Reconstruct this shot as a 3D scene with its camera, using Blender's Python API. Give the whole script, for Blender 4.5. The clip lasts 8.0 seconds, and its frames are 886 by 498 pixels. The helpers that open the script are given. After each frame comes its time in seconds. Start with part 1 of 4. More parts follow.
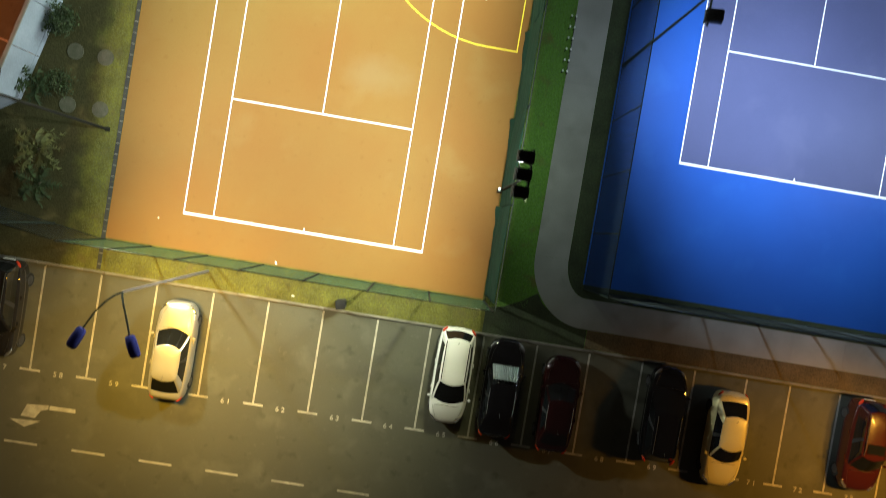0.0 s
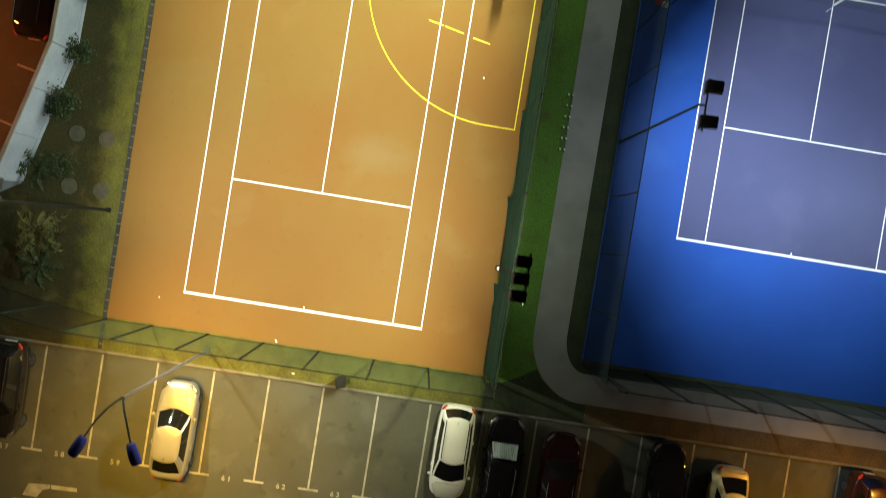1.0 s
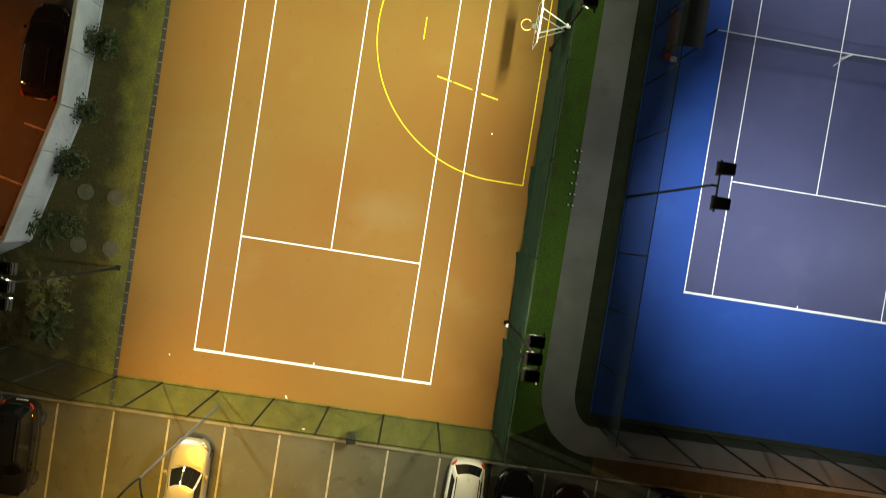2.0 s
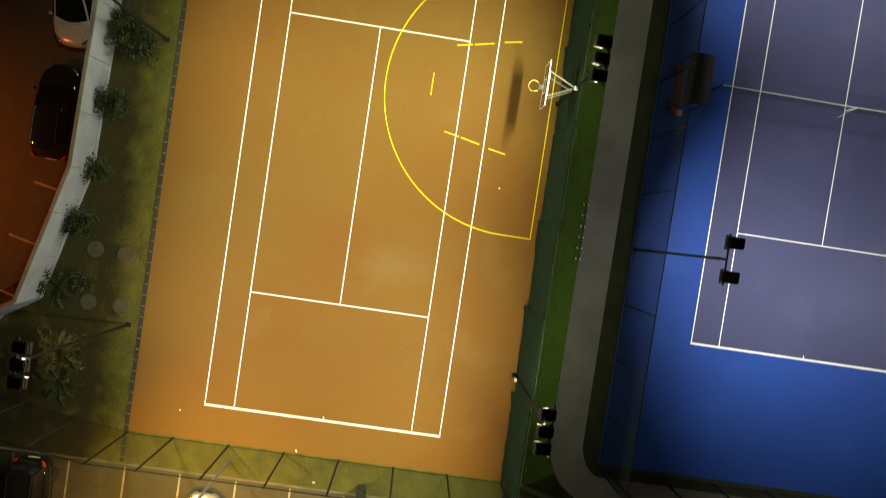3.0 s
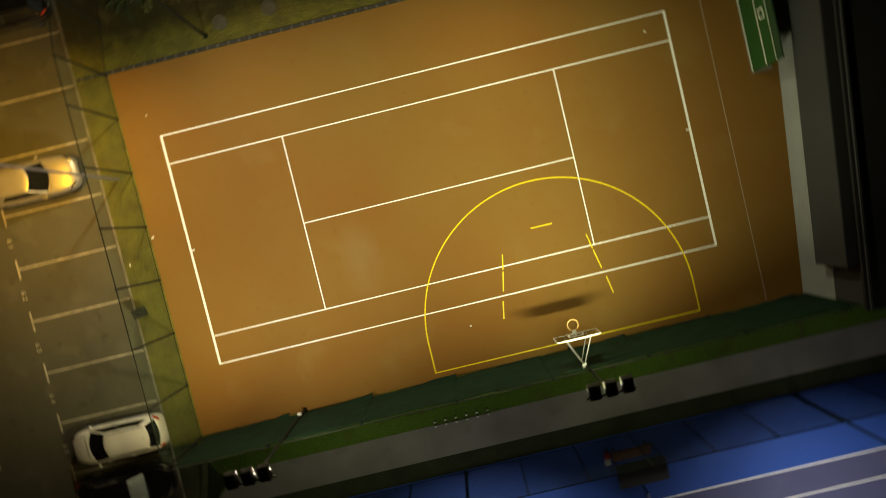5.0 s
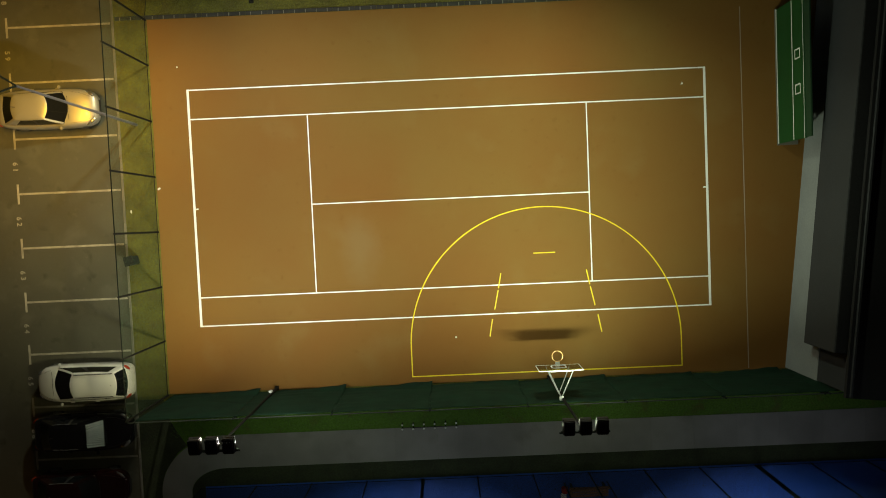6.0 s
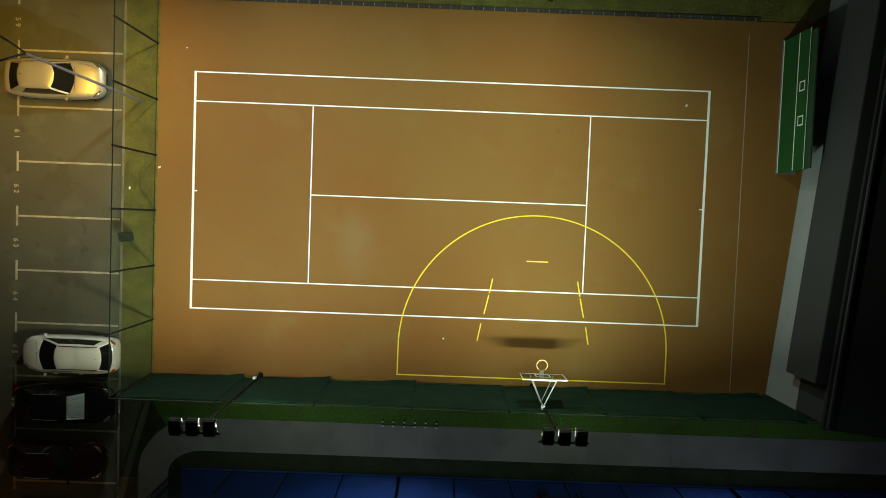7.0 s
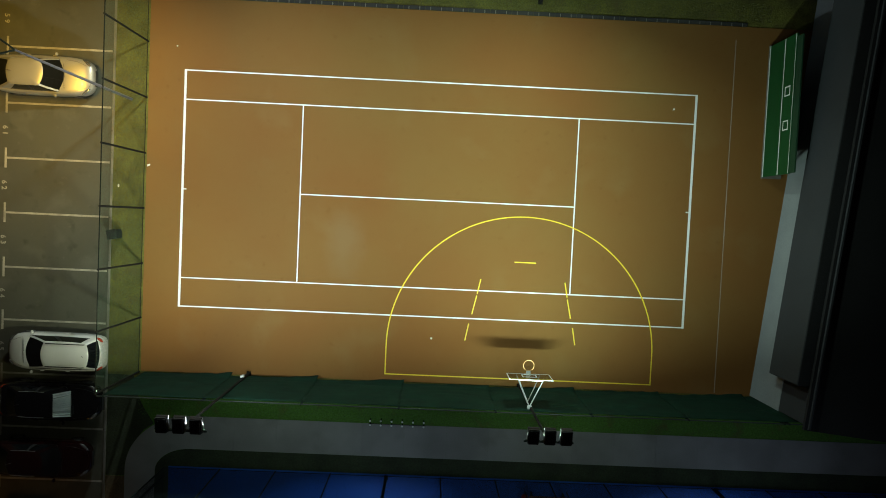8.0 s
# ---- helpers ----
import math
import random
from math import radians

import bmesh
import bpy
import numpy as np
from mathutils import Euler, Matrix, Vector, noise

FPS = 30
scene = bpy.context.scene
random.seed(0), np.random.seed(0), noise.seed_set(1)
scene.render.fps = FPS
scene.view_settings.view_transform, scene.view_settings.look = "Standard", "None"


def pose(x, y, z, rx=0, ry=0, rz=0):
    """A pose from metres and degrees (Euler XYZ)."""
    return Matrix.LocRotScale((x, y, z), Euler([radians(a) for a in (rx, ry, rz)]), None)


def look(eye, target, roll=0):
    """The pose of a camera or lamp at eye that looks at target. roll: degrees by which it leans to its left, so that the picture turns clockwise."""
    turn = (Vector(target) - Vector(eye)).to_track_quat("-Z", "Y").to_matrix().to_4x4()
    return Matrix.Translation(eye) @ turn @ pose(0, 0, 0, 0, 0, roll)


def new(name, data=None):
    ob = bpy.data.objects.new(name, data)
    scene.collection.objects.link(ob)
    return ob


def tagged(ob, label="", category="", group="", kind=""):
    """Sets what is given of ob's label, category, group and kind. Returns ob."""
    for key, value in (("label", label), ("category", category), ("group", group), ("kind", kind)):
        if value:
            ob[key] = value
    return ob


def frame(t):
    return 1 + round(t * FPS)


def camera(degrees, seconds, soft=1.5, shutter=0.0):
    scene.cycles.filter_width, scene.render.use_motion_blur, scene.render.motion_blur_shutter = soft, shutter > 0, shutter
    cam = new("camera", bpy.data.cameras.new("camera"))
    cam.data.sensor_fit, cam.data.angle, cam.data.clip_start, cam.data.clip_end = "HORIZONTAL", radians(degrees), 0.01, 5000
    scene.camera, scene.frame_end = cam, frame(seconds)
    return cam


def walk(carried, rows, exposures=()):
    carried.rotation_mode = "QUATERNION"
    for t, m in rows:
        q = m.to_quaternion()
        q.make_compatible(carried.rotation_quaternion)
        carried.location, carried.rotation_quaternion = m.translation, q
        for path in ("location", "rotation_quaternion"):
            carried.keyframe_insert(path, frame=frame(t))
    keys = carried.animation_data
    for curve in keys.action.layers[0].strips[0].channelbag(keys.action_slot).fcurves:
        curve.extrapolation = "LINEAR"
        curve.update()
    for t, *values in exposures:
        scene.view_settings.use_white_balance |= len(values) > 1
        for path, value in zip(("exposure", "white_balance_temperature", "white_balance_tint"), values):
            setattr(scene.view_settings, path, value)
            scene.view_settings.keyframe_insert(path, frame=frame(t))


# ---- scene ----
import collections

# camera and its flight
cam = camera(67.5, 8.0, soft=0.45, shutter=0.75)
PATH = [
    (0, 1.075, 0.207, 30.356, -1.69, -1.83, -80.53),
    (0.5, 2.627, 0.319, 30.362, -1.20, -1.68, -80.59),
    (1, 4.273, 0.633, 30.456, -1.09, -1.74, -80.86),
    (1.5, 5.877, 1.154, 30.462, -1.84, -1.94, -80.91),
    (3, 9.600, 2.448, 30.549, -1.98, -2.11, -81.43),
    (3.2, 10.205, 2.561, 30.571, -1.95, -1.90, -79.25),
    (3.5, 11.116, 2.767, 30.592, -2.19, -1.47, -72.28),
    (3.7, 11.590, 2.947, 30.613, -2.35, -1.23, -65.35),
    (4, 12.096, 3.257, 30.624, -2.65, -0.83, -53.28),
    (4.2, 12.294, 3.475, 30.642, -2.92, -0.45, -44.74),
    (4.5, 12.366, 3.775, 30.639, -3.02, 0.17, -31.34),
    (4.7, 12.331, 3.950, 30.634, -2.96, 0.53, -23.00),
    (5.8, 11.633, 4.450, 30.623, -2.47, 0.27, -3.30),
    (6, 11.591, 4.470, 30.650, -2.47, 0.17, -2.51),
    (6.5, 11.568, 4.457, 30.713, -2.33, 0.09, 0.84),
    (7, 11.511, 4.517, 30.801, -2.44, -0.26, 2.15),
    (7.5, 11.451, 4.562, 30.883, -2.53, -0.80, 2.41),
    (8, 11.636, 4.513, 30.969, -2.39, -0.99, 2.66),
]
EXPOSURE = [(0.0, 0.53, 5900, 3), (1.5, -0.02, 6900, 5), (3.0, -0.35, 8300, 11), (4.5, -0.8, 9500, 11), (6.0, -0.92, 6800, 5), (7.0, -0.9, 6050, 4), (8.0, -0.87, 5450, 3)]
walk(cam, [(row[0], pose(*row[1:])) for row in PATH], EXPOSURE)

# night sky
world = bpy.data.worlds.new("night")
scene.world = world
world.use_nodes = True
world.node_tree.nodes["Background"].inputs[0].default_value = (0.58, 0.42, 0.34, 1)
world.node_tree.nodes["Background"].inputs[1].default_value = 0.022

WARM_WHITE = (1.0, 0.99, 0.84)
GREEN_WHITE = (0.88, 1.0, 0.73)
WEST_WHITE = (1.0, 0.90, 0.42)
COOL_LIGHT = (0.80, 0.90, 1.0)
SODIUM = (1.0, 0.51, 0.025)
AMBER = (1.0, 0.43, 0.04)
DEEP_SODIUM = (1.0, 0.21, 0.03)


def flood(name, eye, target, watts, colour, wide=1.7, spread=150):
    lamp = bpy.data.lights.new(name, "AREA")
    lamp.shape, lamp.size, lamp.size_y, lamp.spread = "RECTANGLE", wide, 0.4, radians(spread)
    lamp.energy, lamp.color = watts, colour
    ob = new(name, lamp)
    ob.matrix_world = look(eye, target)
    return ob


def spot(name, eye, target, watts, colour, cone=150, size=0.3, blend=0.6):
    lamp = bpy.data.lights.new(name, "SPOT")
    lamp.energy, lamp.color, lamp.spot_size, lamp.spot_blend, lamp.shadow_soft_size = watts, colour, radians(cone), blend, size
    ob = new(name, lamp)
    ob.matrix_world = look(eye, target)
    return ob


FLOODS = [(3.40, -3.0, 1, 8.45), (16.12, -3.05, 1, 7.95), (3.2, 14.85, -1, 8.45), (16.2, 14.85, -1, 8.45)]
for (px, py, side, tall), turned, spread in zip(FLOODS, (0.4, -0.6, 0.9, -1.8), (156, 154, 153, 147)):
    tone = WARM_WHITE if px < 10 else GREEN_WHITE
    for dx in (-0.58, 0.0, 0.58) if side > 0 else (-0.58, 0.0) if px < 10 else (0.0,):
        west = px < 10 and dx < 0
        goal = (-4.3, 3.4 if side > 0 else 8.6, 0) if west else (px + dx + turned, py + 10 * side, 4.7)
        watts = (270 if side > 0 else 210) if west else 1640 if px < 10 and side < 0 else 1600 if side < 0 else 1010 if px < 10 else 910
        flood("floodlight_beam", (px + dx, py + 0.22 * side, tall - 0.04), goal, watts, WEST_WHITE if west else tone, 0.42, 76 if west else spread)
    # Added fill beam, not one of the heads: brightens grass behind the pole.
    if side > 0:
        flood("floodlight_beam", (px + 0.58, py + 0.1, tall - 0.05), (px + 2.6, py - 1.7, 0), 104 if px < 10 else 40, GREEN_WHITE, 0.42, 122 if px < 10 else 92)
    else:
        flood("floodlight_beam", (px, py + 0.1, tall - 0.05), (px, py + 0.5, 0), 48, GREEN_WHITE, 0.42, 110)
# Added fill beam towards the parked cars, for glints and lighter asphalt.
flood("floodlight_beam", (2.7, -2.95, 8.4), (-5.6, -5.6, 0), 6, WEST_WHITE, 0.2, 56)
BLUE_FLOODS = [(10.03, -7.7, -1, 930), (25.8, -7.7, -1, 420), (10.03, -25.4, 1, 110), (25.8, -25.4, 1, 110)]
for px, py, side, watts in BLUE_FLOODS:
    for dx in (-0.575, 0.575):
        narrow = side < 0 and px < 20 and dx < 0
        goal = (4.4, -16.4, 0) if narrow else (px + (-0.4 if side < 0 else -1.6), py + 8.5 * side, 1.2 if side < 0 else 0)
        flood("floodlight_beam", (px + dx, py + 0.32 * side, 8.74), goal, 70 if narrow else watts, COOL_LIGHT, 0.42, 56 if narrow else 103 if side < 0 else 88)
# Added fill beams behind the blue court's heads, brightening the footpath.
for px in (10.6, 26.4):
    flood("floodlight_beam", (px, -7.75, 8.72), (px - 0.4, -5.4, 0), 34, COOL_LIGHT, 0.42, 110)
for hx, hy in [(-4.1, 10.6), (-4.1, 8.85)]:
    spot("street_lamp_beam", (hx - 0.1, hy, 8.7), (hx - 3.2, hy + 0.2, 0), 3350, SODIUM, 114, 0.35, 1.0)
for hx, hy in [(-4.3, -22.9), (-4.3, -24.7)]:
    spot("street_lamp_beam", (hx, hy, 8.7), (hx - 4.6, hy + 4.4, 0), 2250, AMBER, 102, 0.35, 1.0)
spot("street_lamp_beam", (8.5, 25.0, 8.0), (8.5, 23.0, 0), 2700, DEEP_SODIUM, 108, 0.3, 1.0)


# ---- materials ----
def material(name, colour, rough=0.8, second=None, coarse=0.6, fine=25.0, mix=0.5, speck=0.25, bump=0.0, metal=0.0, coat=0.0,
             transmission=0.0, per_piece=0.0):
    m = bpy.data.materials.new(name)
    m.use_nodes = True
    n, l = m.node_tree.nodes, m.node_tree.links
    b = n["Principled BSDF"]
    b.inputs["Roughness"].default_value, b.inputs["Metallic"].default_value = rough, metal
    b.inputs["Coat Weight"].default_value = coat
    b.inputs["Coat Roughness"].default_value = 0.06
    b.inputs["Transmission Weight"].default_value = transmission
    place = n.new("ShaderNodeNewGeometry")
    big, small = n.new("ShaderNodeTexNoise"), n.new("ShaderNodeTexNoise")
    big.inputs["Scale"].default_value, big.inputs["Detail"].default_value = coarse, 5
    small.inputs["Scale"].default_value, small.inputs["Detail"].default_value = fine, 4
    for tex in (big, small):
        l.new(place.outputs["Position"], tex.inputs["Vector"])
    ramp = n.new("ShaderNodeMapRange")
    ramp.inputs["From Min"].default_value, ramp.inputs["From Max"].default_value = 0.35, 0.68
    ramp.inputs["To Max"].default_value = mix
    l.new(big.outputs["Fac"], ramp.inputs["Value"])
    two = n.new("ShaderNodeMix")
    two.data_type = "RGBA"
    two.inputs["A"].default_value = (*colour, 1)
    two.inputs["B"].default_value = (*(second or [c * 0.7 for c in colour]), 1)
    l.new(ramp.outputs["Result"], two.inputs["Factor"])
    shade = n.new("ShaderNodeMapRange")
    shade.inputs["From Min"].default_value, shade.inputs["From Max"].default_value = 0.25, 0.75
    shade.inputs["To Min"].default_value, shade.inputs["To Max"].default_value = 1 - speck, 1 + speck
    l.new(small.outputs["Fac"], shade.inputs["Value"])
    last = shade.outputs["Result"]
    if per_piece:
        info, spread, both = n.new("ShaderNodeObjectInfo"), n.new("ShaderNodeMapRange"), n.new("ShaderNodeMath")
        spread.inputs["To Min"].default_value, spread.inputs["To Max"].default_value = 1 - per_piece, 1 + per_piece
        l.new(info.outputs["Random"], spread.inputs["Value"])
        both.operation = "MULTIPLY"
        l.new(last, both.inputs[0])
        l.new(spread.outputs["Result"], both.inputs[1])
        last = both.outputs["Value"]
    times = n.new("ShaderNodeVectorMath")
    times.operation = "SCALE"
    l.new(two.outputs["Result"], times.inputs[0])
    l.new(last, times.inputs["Scale"])
    l.new(times.outputs["Vector"], b.inputs["Base Color"])
    if bump:
        node = n.new("ShaderNodeBump")
        node.inputs["Strength"].default_value, node.inputs["Distance"].default_value = bump, 0.02
        l.new(small.outputs["Fac"], node.inputs["Height"])
        l.new(node.outputs["Normal"], b.inputs["Normal"])
    return m


def matt(m, level):
    m.node_tree.nodes["Principled BSDF"].inputs["Specular IOR Level"].default_value = level


def lawn_material():
    """Dry mown grass, greener beside the footpath and darkening to soil brown towards the white wall."""
    m = material("lawn", (0.148, 0.146, 0.032), 0.95, (0.085, 0.082, 0.023), 1.4, 14, 0.9, 0.3, 0.8)
    n, l = m.node_tree.nodes, m.node_tree.links
    grassy = next(x for x in n if x.type == "MIX")
    place = next(x for x in n if x.type == "NEW_GEOMETRY")
    split, edge = n.new("ShaderNodeSeparateXYZ"), n.new("ShaderNodeTexNoise")
    edge.inputs["Scale"].default_value, edge.inputs["Detail"].default_value = 0.8, 6
    l.new(place.outputs["Position"], split.inputs[0])
    l.new(place.outputs["Position"], edge.inputs["Vector"])
    shift = n.new("ShaderNodeMath")
    shift.operation, shift.inputs[1].default_value = "MULTIPLY_ADD", 2.0
    l.new(edge.outputs["Fac"], shift.inputs[0])
    l.new(split.outputs["Y"], shift.inputs[2])
    # Soil-brown darkening towards the wall stands in for the floodlights' fall-off.
    bare = n.new("ShaderNodeMapRange")
    bare.interpolation_type = "SMOOTHSTEP"
    bare.inputs["From Min"].default_value, bare.inputs["From Max"].default_value = 16.0, 17.2
    bare.inputs["To Max"].default_value = 0.92
    l.new(shift.outputs["Value"], bare.inputs["Value"])
    both = n.new("ShaderNodeMix")
    both.data_type = "RGBA"
    both.inputs["B"].default_value = (0.042, 0.038, 0.02, 1)
    # The greener tone carries the whiter light beside the footpath.
    turf = n.new("ShaderNodeMapRange")
    turf.inputs["From Min"].default_value, turf.inputs["From Max"].default_value = -3.3, -4.0
    l.new(split.outputs["Y"], turf.inputs["Value"])
    green = n.new("ShaderNodeMix")
    green.data_type = "RGBA"
    green.inputs["B"].default_value = (0.095, 0.185, 0.032, 1)
    target = grassy.outputs["Result"].links[0].to_socket
    l.new(bare.outputs["Result"], both.inputs["Factor"])
    l.new(turf.outputs["Result"], green.inputs["Factor"])
    l.new(grassy.outputs["Result"], green.inputs["A"])
    l.new(green.outputs["Result"], both.inputs["A"])
    l.new(both.outputs["Result"], target)
    return m


def glowing(name, colour, strength):
    m = bpy.data.materials.new(name)
    m.use_nodes = True
    b = m.node_tree.nodes["Principled BSDF"]
    b.inputs["Base Color"].default_value = (*colour, 1)
    b.inputs["Emission Color"].default_value = (*colour, 1)
    b.inputs["Emission Strength"].default_value = strength
    return m


ORANGE = material("orange_acrylic", (0.206, 0.117, 0.034), 0.85, (0.203, 0.094, 0.026), 0.13, 40, 1.0, 0.09, 0.1)
BLUE = material("blue_acrylic", (0.02, 0.076, 0.34), 0.5, (0.018, 0.064, 0.29), 0.25, 40, 0.8, 0.08, 0.1)
PURPLE = material("purple_acrylic", (0.072, 0.078, 0.165), 0.6, (0.062, 0.068, 0.145), 0.3, 40, 0.8, 0.08, 0.1)
WHITE_PAINT = material("white_line_paint", (0.86, 0.86, 0.85), 0.55, (0.80, 0.80, 0.79), 1.5, 60, 0.6, 0.06)
YELLOW_PAINT = material("yellow_line_paint", (0.86, 0.66, 0.02), 0.55, (0.80, 0.58, 0.03), 1.5, 60, 0.6, 0.08)
FADED_PAINT = material("worn_road_paint", (0.40, 0.385, 0.33), 0.8, (0.20, 0.19, 0.165), 3.0, 50, 0.75, 0.25)
ASPHALT = material("asphalt", (0.098, 0.098, 0.078), 0.85, (0.082, 0.081, 0.066), 0.3, 40, 0.7, 0.12, 0.3)
CONCRETE = material("concrete_paving", (0.275, 0.268, 0.26), 0.9, (0.20, 0.193, 0.186), 0.4, 30, 0.9, 0.08, 0.15, per_piece=0.025)
KERB = material("kerb_concrete", (0.21, 0.20, 0.172), 0.85, (0.125, 0.12, 0.105), 1.2, 30, 0.8, 0.12, 0.2, per_piece=0.1)
OCHRE_KERB = material("ochre_kerb_concrete", (0.27, 0.21, 0.12), 0.85, (0.19, 0.14, 0.08), 1.2, 30, 0.8, 0.12, 0.2, per_piece=0.08)
DRAIN = material("drain_concrete", (0.04, 0.04, 0.036), 0.9, (0.02, 0.02, 0.019), 1.0, 30, 0.8, 0.15, 0.2, per_piece=0.12)
GRASS = lawn_material()


def blotched(m, scale, low, high, colour, amount):
    """Irregular stains of another colour over a material."""
    n, l = m.node_tree.nodes, m.node_tree.links
    base = next(x for x in n if x.type == "BSDF_PRINCIPLED").inputs["Base Color"]
    place = next(x for x in n if x.type == "NEW_GEOMETRY")
    tex, cut, over = n.new("ShaderNodeTexNoise"), n.new("ShaderNodeMapRange"), n.new("ShaderNodeMix")
    tex.inputs["Scale"].default_value, tex.inputs["Detail"].default_value, tex.inputs["Distortion"].default_value = scale, 7, 0.15
    cut.inputs["From Min"].default_value, cut.inputs["From Max"].default_value, cut.inputs["To Max"].default_value = low, high, amount
    over.data_type = "RGBA"
    over.inputs["B"].default_value = (*colour, 1)
    l.new(place.outputs["Position"], tex.inputs["Vector"])
    l.new(tex.outputs["Fac"], cut.inputs["Value"])
    l.new(cut.outputs["Result"], over.inputs["Factor"])
    l.new(base.links[0].from_socket, over.inputs["A"])
    l.new(over.outputs["Result"], base)


blotched(GRASS, 1.1, 0.56, 0.70, (0.115, 0.092, 0.040), 0.75)
blotched(ASPHALT, 0.75, 0.54, 0.74, (0.14, 0.141, 0.115), 0.5)
blotched(ASPHALT, 1.7, 0.60, 0.76, (0.048, 0.047, 0.037), 0.5)
blotched(ASPHALT, 4.5, 0.64, 0.78, (0.15, 0.148, 0.122), 0.35)
blotched(CONCRETE, 0.5, 0.58, 0.74, (0.15, 0.14, 0.125), 0.5)
blotched(ORANGE, 0.35, 0.58, 0.72, (0.222, 0.138, 0.048), 0.45)
blotched(ORANGE, 3.0, 0.62, 0.72, (0.16, 0.077, 0.021), 0.3)
blotched(PURPLE, 0.4, 0.56, 0.72, (0.095, 0.10, 0.19), 0.5)
blotched(BLUE, 0.4, 0.56, 0.72, (0.03, 0.11, 0.40), 0.4)


def worn_patch(m, centre, reach, colour, amount):
    """One pale area with a ragged rim at a place on the ground."""
    n, l = m.node_tree.nodes, m.node_tree.links
    base = next(x for x in n if x.type == "BSDF_PRINCIPLED").inputs["Base Color"]
    place = next(x for x in n if x.type == "NEW_GEOMETRY")
    away, ragged, edge, cut, over = (n.new("ShaderNode" + kind) for kind in ("VectorMath", "TexNoise", "Math", "MapRange", "Mix"))
    scaled = n.new("ShaderNodeVectorMath")
    away.operation, scaled.operation, edge.operation, over.data_type = "SUBTRACT", "MULTIPLY", "MULTIPLY_ADD", "RGBA"
    away.inputs[1].default_value = (*centre, 0)
    scaled.inputs[1].default_value = (1 / reach[0], 1 / reach[1], 0)
    far = n.new("ShaderNodeVectorMath")
    far.operation = "LENGTH"
    ragged.inputs["Scale"].default_value, ragged.inputs["Detail"].default_value = 0.9, 5
    edge.inputs[1].default_value = 0.9
    cut.interpolation_type = "SMOOTHSTEP"
    cut.inputs["From Min"].default_value, cut.inputs["From Max"].default_value = 1.55, 0.55
    cut.inputs["To Max"].default_value = amount
    over.inputs["B"].default_value = (*colour, 1)
    l.new(place.outputs["Position"], away.inputs[0])
    l.new(away.outputs["Vector"], scaled.inputs[0])
    l.new(scaled.outputs["Vector"], far.inputs[0])
    l.new(place.outputs["Position"], ragged.inputs["Vector"])
    l.new(ragged.outputs["Fac"], edge.inputs[0])
    l.new(far.outputs["Value"], edge.inputs[2])
    l.new(edge.outputs["Value"], cut.inputs["Value"])
    l.new(cut.outputs["Result"], over.inputs["Factor"])
    l.new(base.links[0].from_socket, over.inputs["A"])
    l.new(over.outputs["Result"], base)


worn_patch(ORANGE, (7.6, 3.3), (1.1, 2.0), (0.235, 0.158, 0.075), 0.5)
BLADES = material("grass_blades", (0.118, 0.118, 0.028), 0.9, (0.078, 0.075, 0.022), 1.1, 9, 0.9, 0.3)
TURF = material("green_turf_blades", (0.095, 0.19, 0.032), 0.9, (0.065, 0.12, 0.024), 1.1, 9, 0.9, 0.3)
# Turf colour darkened to stand for the shade under the fence.
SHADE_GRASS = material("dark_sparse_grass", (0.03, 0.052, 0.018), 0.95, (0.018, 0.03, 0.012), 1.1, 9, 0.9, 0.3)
SOIL = material("bare_ground", (0.09, 0.075, 0.045), 0.95, (0.06, 0.055, 0.03), 0.5, 10, 0.8, 0.3, 0.5)
WALL_PAINT = material("white_wall_paint", (0.225, 0.255, 0.325), 0.9, (0.145, 0.165, 0.21), 0.7, 12, 0.7, 0.1, 0.1, per_piece=0.06)
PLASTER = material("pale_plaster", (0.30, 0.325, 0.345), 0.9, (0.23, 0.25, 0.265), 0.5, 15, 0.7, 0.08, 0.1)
FASCIA = material("grey_fascia_sheet", (0.038, 0.041, 0.048), 0.85, (0.029, 0.032, 0.037), 0.4, 15, 0.7, 0.06, 0.1)
ROOFING = material("dark_roofing", (0.014, 0.014, 0.016), 0.95, (0.01, 0.01, 0.011), 0.5, 12, 0.8, 0.2, 0.2)
GALV = material("galvanised_steel", (0.42, 0.43, 0.43), 0.45, (0.30, 0.31, 0.31), 2.0, 40, 0.6, 0.1, 0.0, 0.7)
RAIL_STEEL = material("dull_rail_steel", (0.036, 0.046, 0.041), 0.7, (0.015, 0.02, 0.018), 0.5, 30, 1.0, 0.2)
DARK_STEEL = material("dark_green_steel", (0.02, 0.028, 0.022), 0.7, (0.015, 0.02, 0.016), 3.0, 40, 0.6, 0.1)
TOP_RAIL = material("dark_glossy_rail_paint", (0.016, 0.018, 0.015), 0.14, (0.012, 0.014, 0.012), 1.5, 30, 0.7, 0.15)
POLE_STEEL = material("weathered_pole_steel", (0.014, 0.014, 0.012), 0.85, (0.009, 0.009, 0.008), 2.0, 40, 0.6, 0.15)
LAMP_STEEL = material("grey_violet_pole_paint", (0.16, 0.15, 0.17), 0.32, (0.12, 0.11, 0.13), 2.0, 40, 0.6, 0.1)
BLACK_METAL = material("black_metal", (0.007, 0.007, 0.008), 0.7, (0.011, 0.011, 0.012), 4.0, 40, 0.5, 0.1)
NAVY_METAL = material("dark_blue_enamel", (0.035, 0.04, 0.24), 0.9, (0.03, 0.034, 0.20), 4.0, 40, 0.5, 0.1)
WIRE = material("green_fence_wire", (0.045, 0.10, 0.06), 0.5, (0.03, 0.07, 0.045), 2.0, 40, 0.6, 0.1)
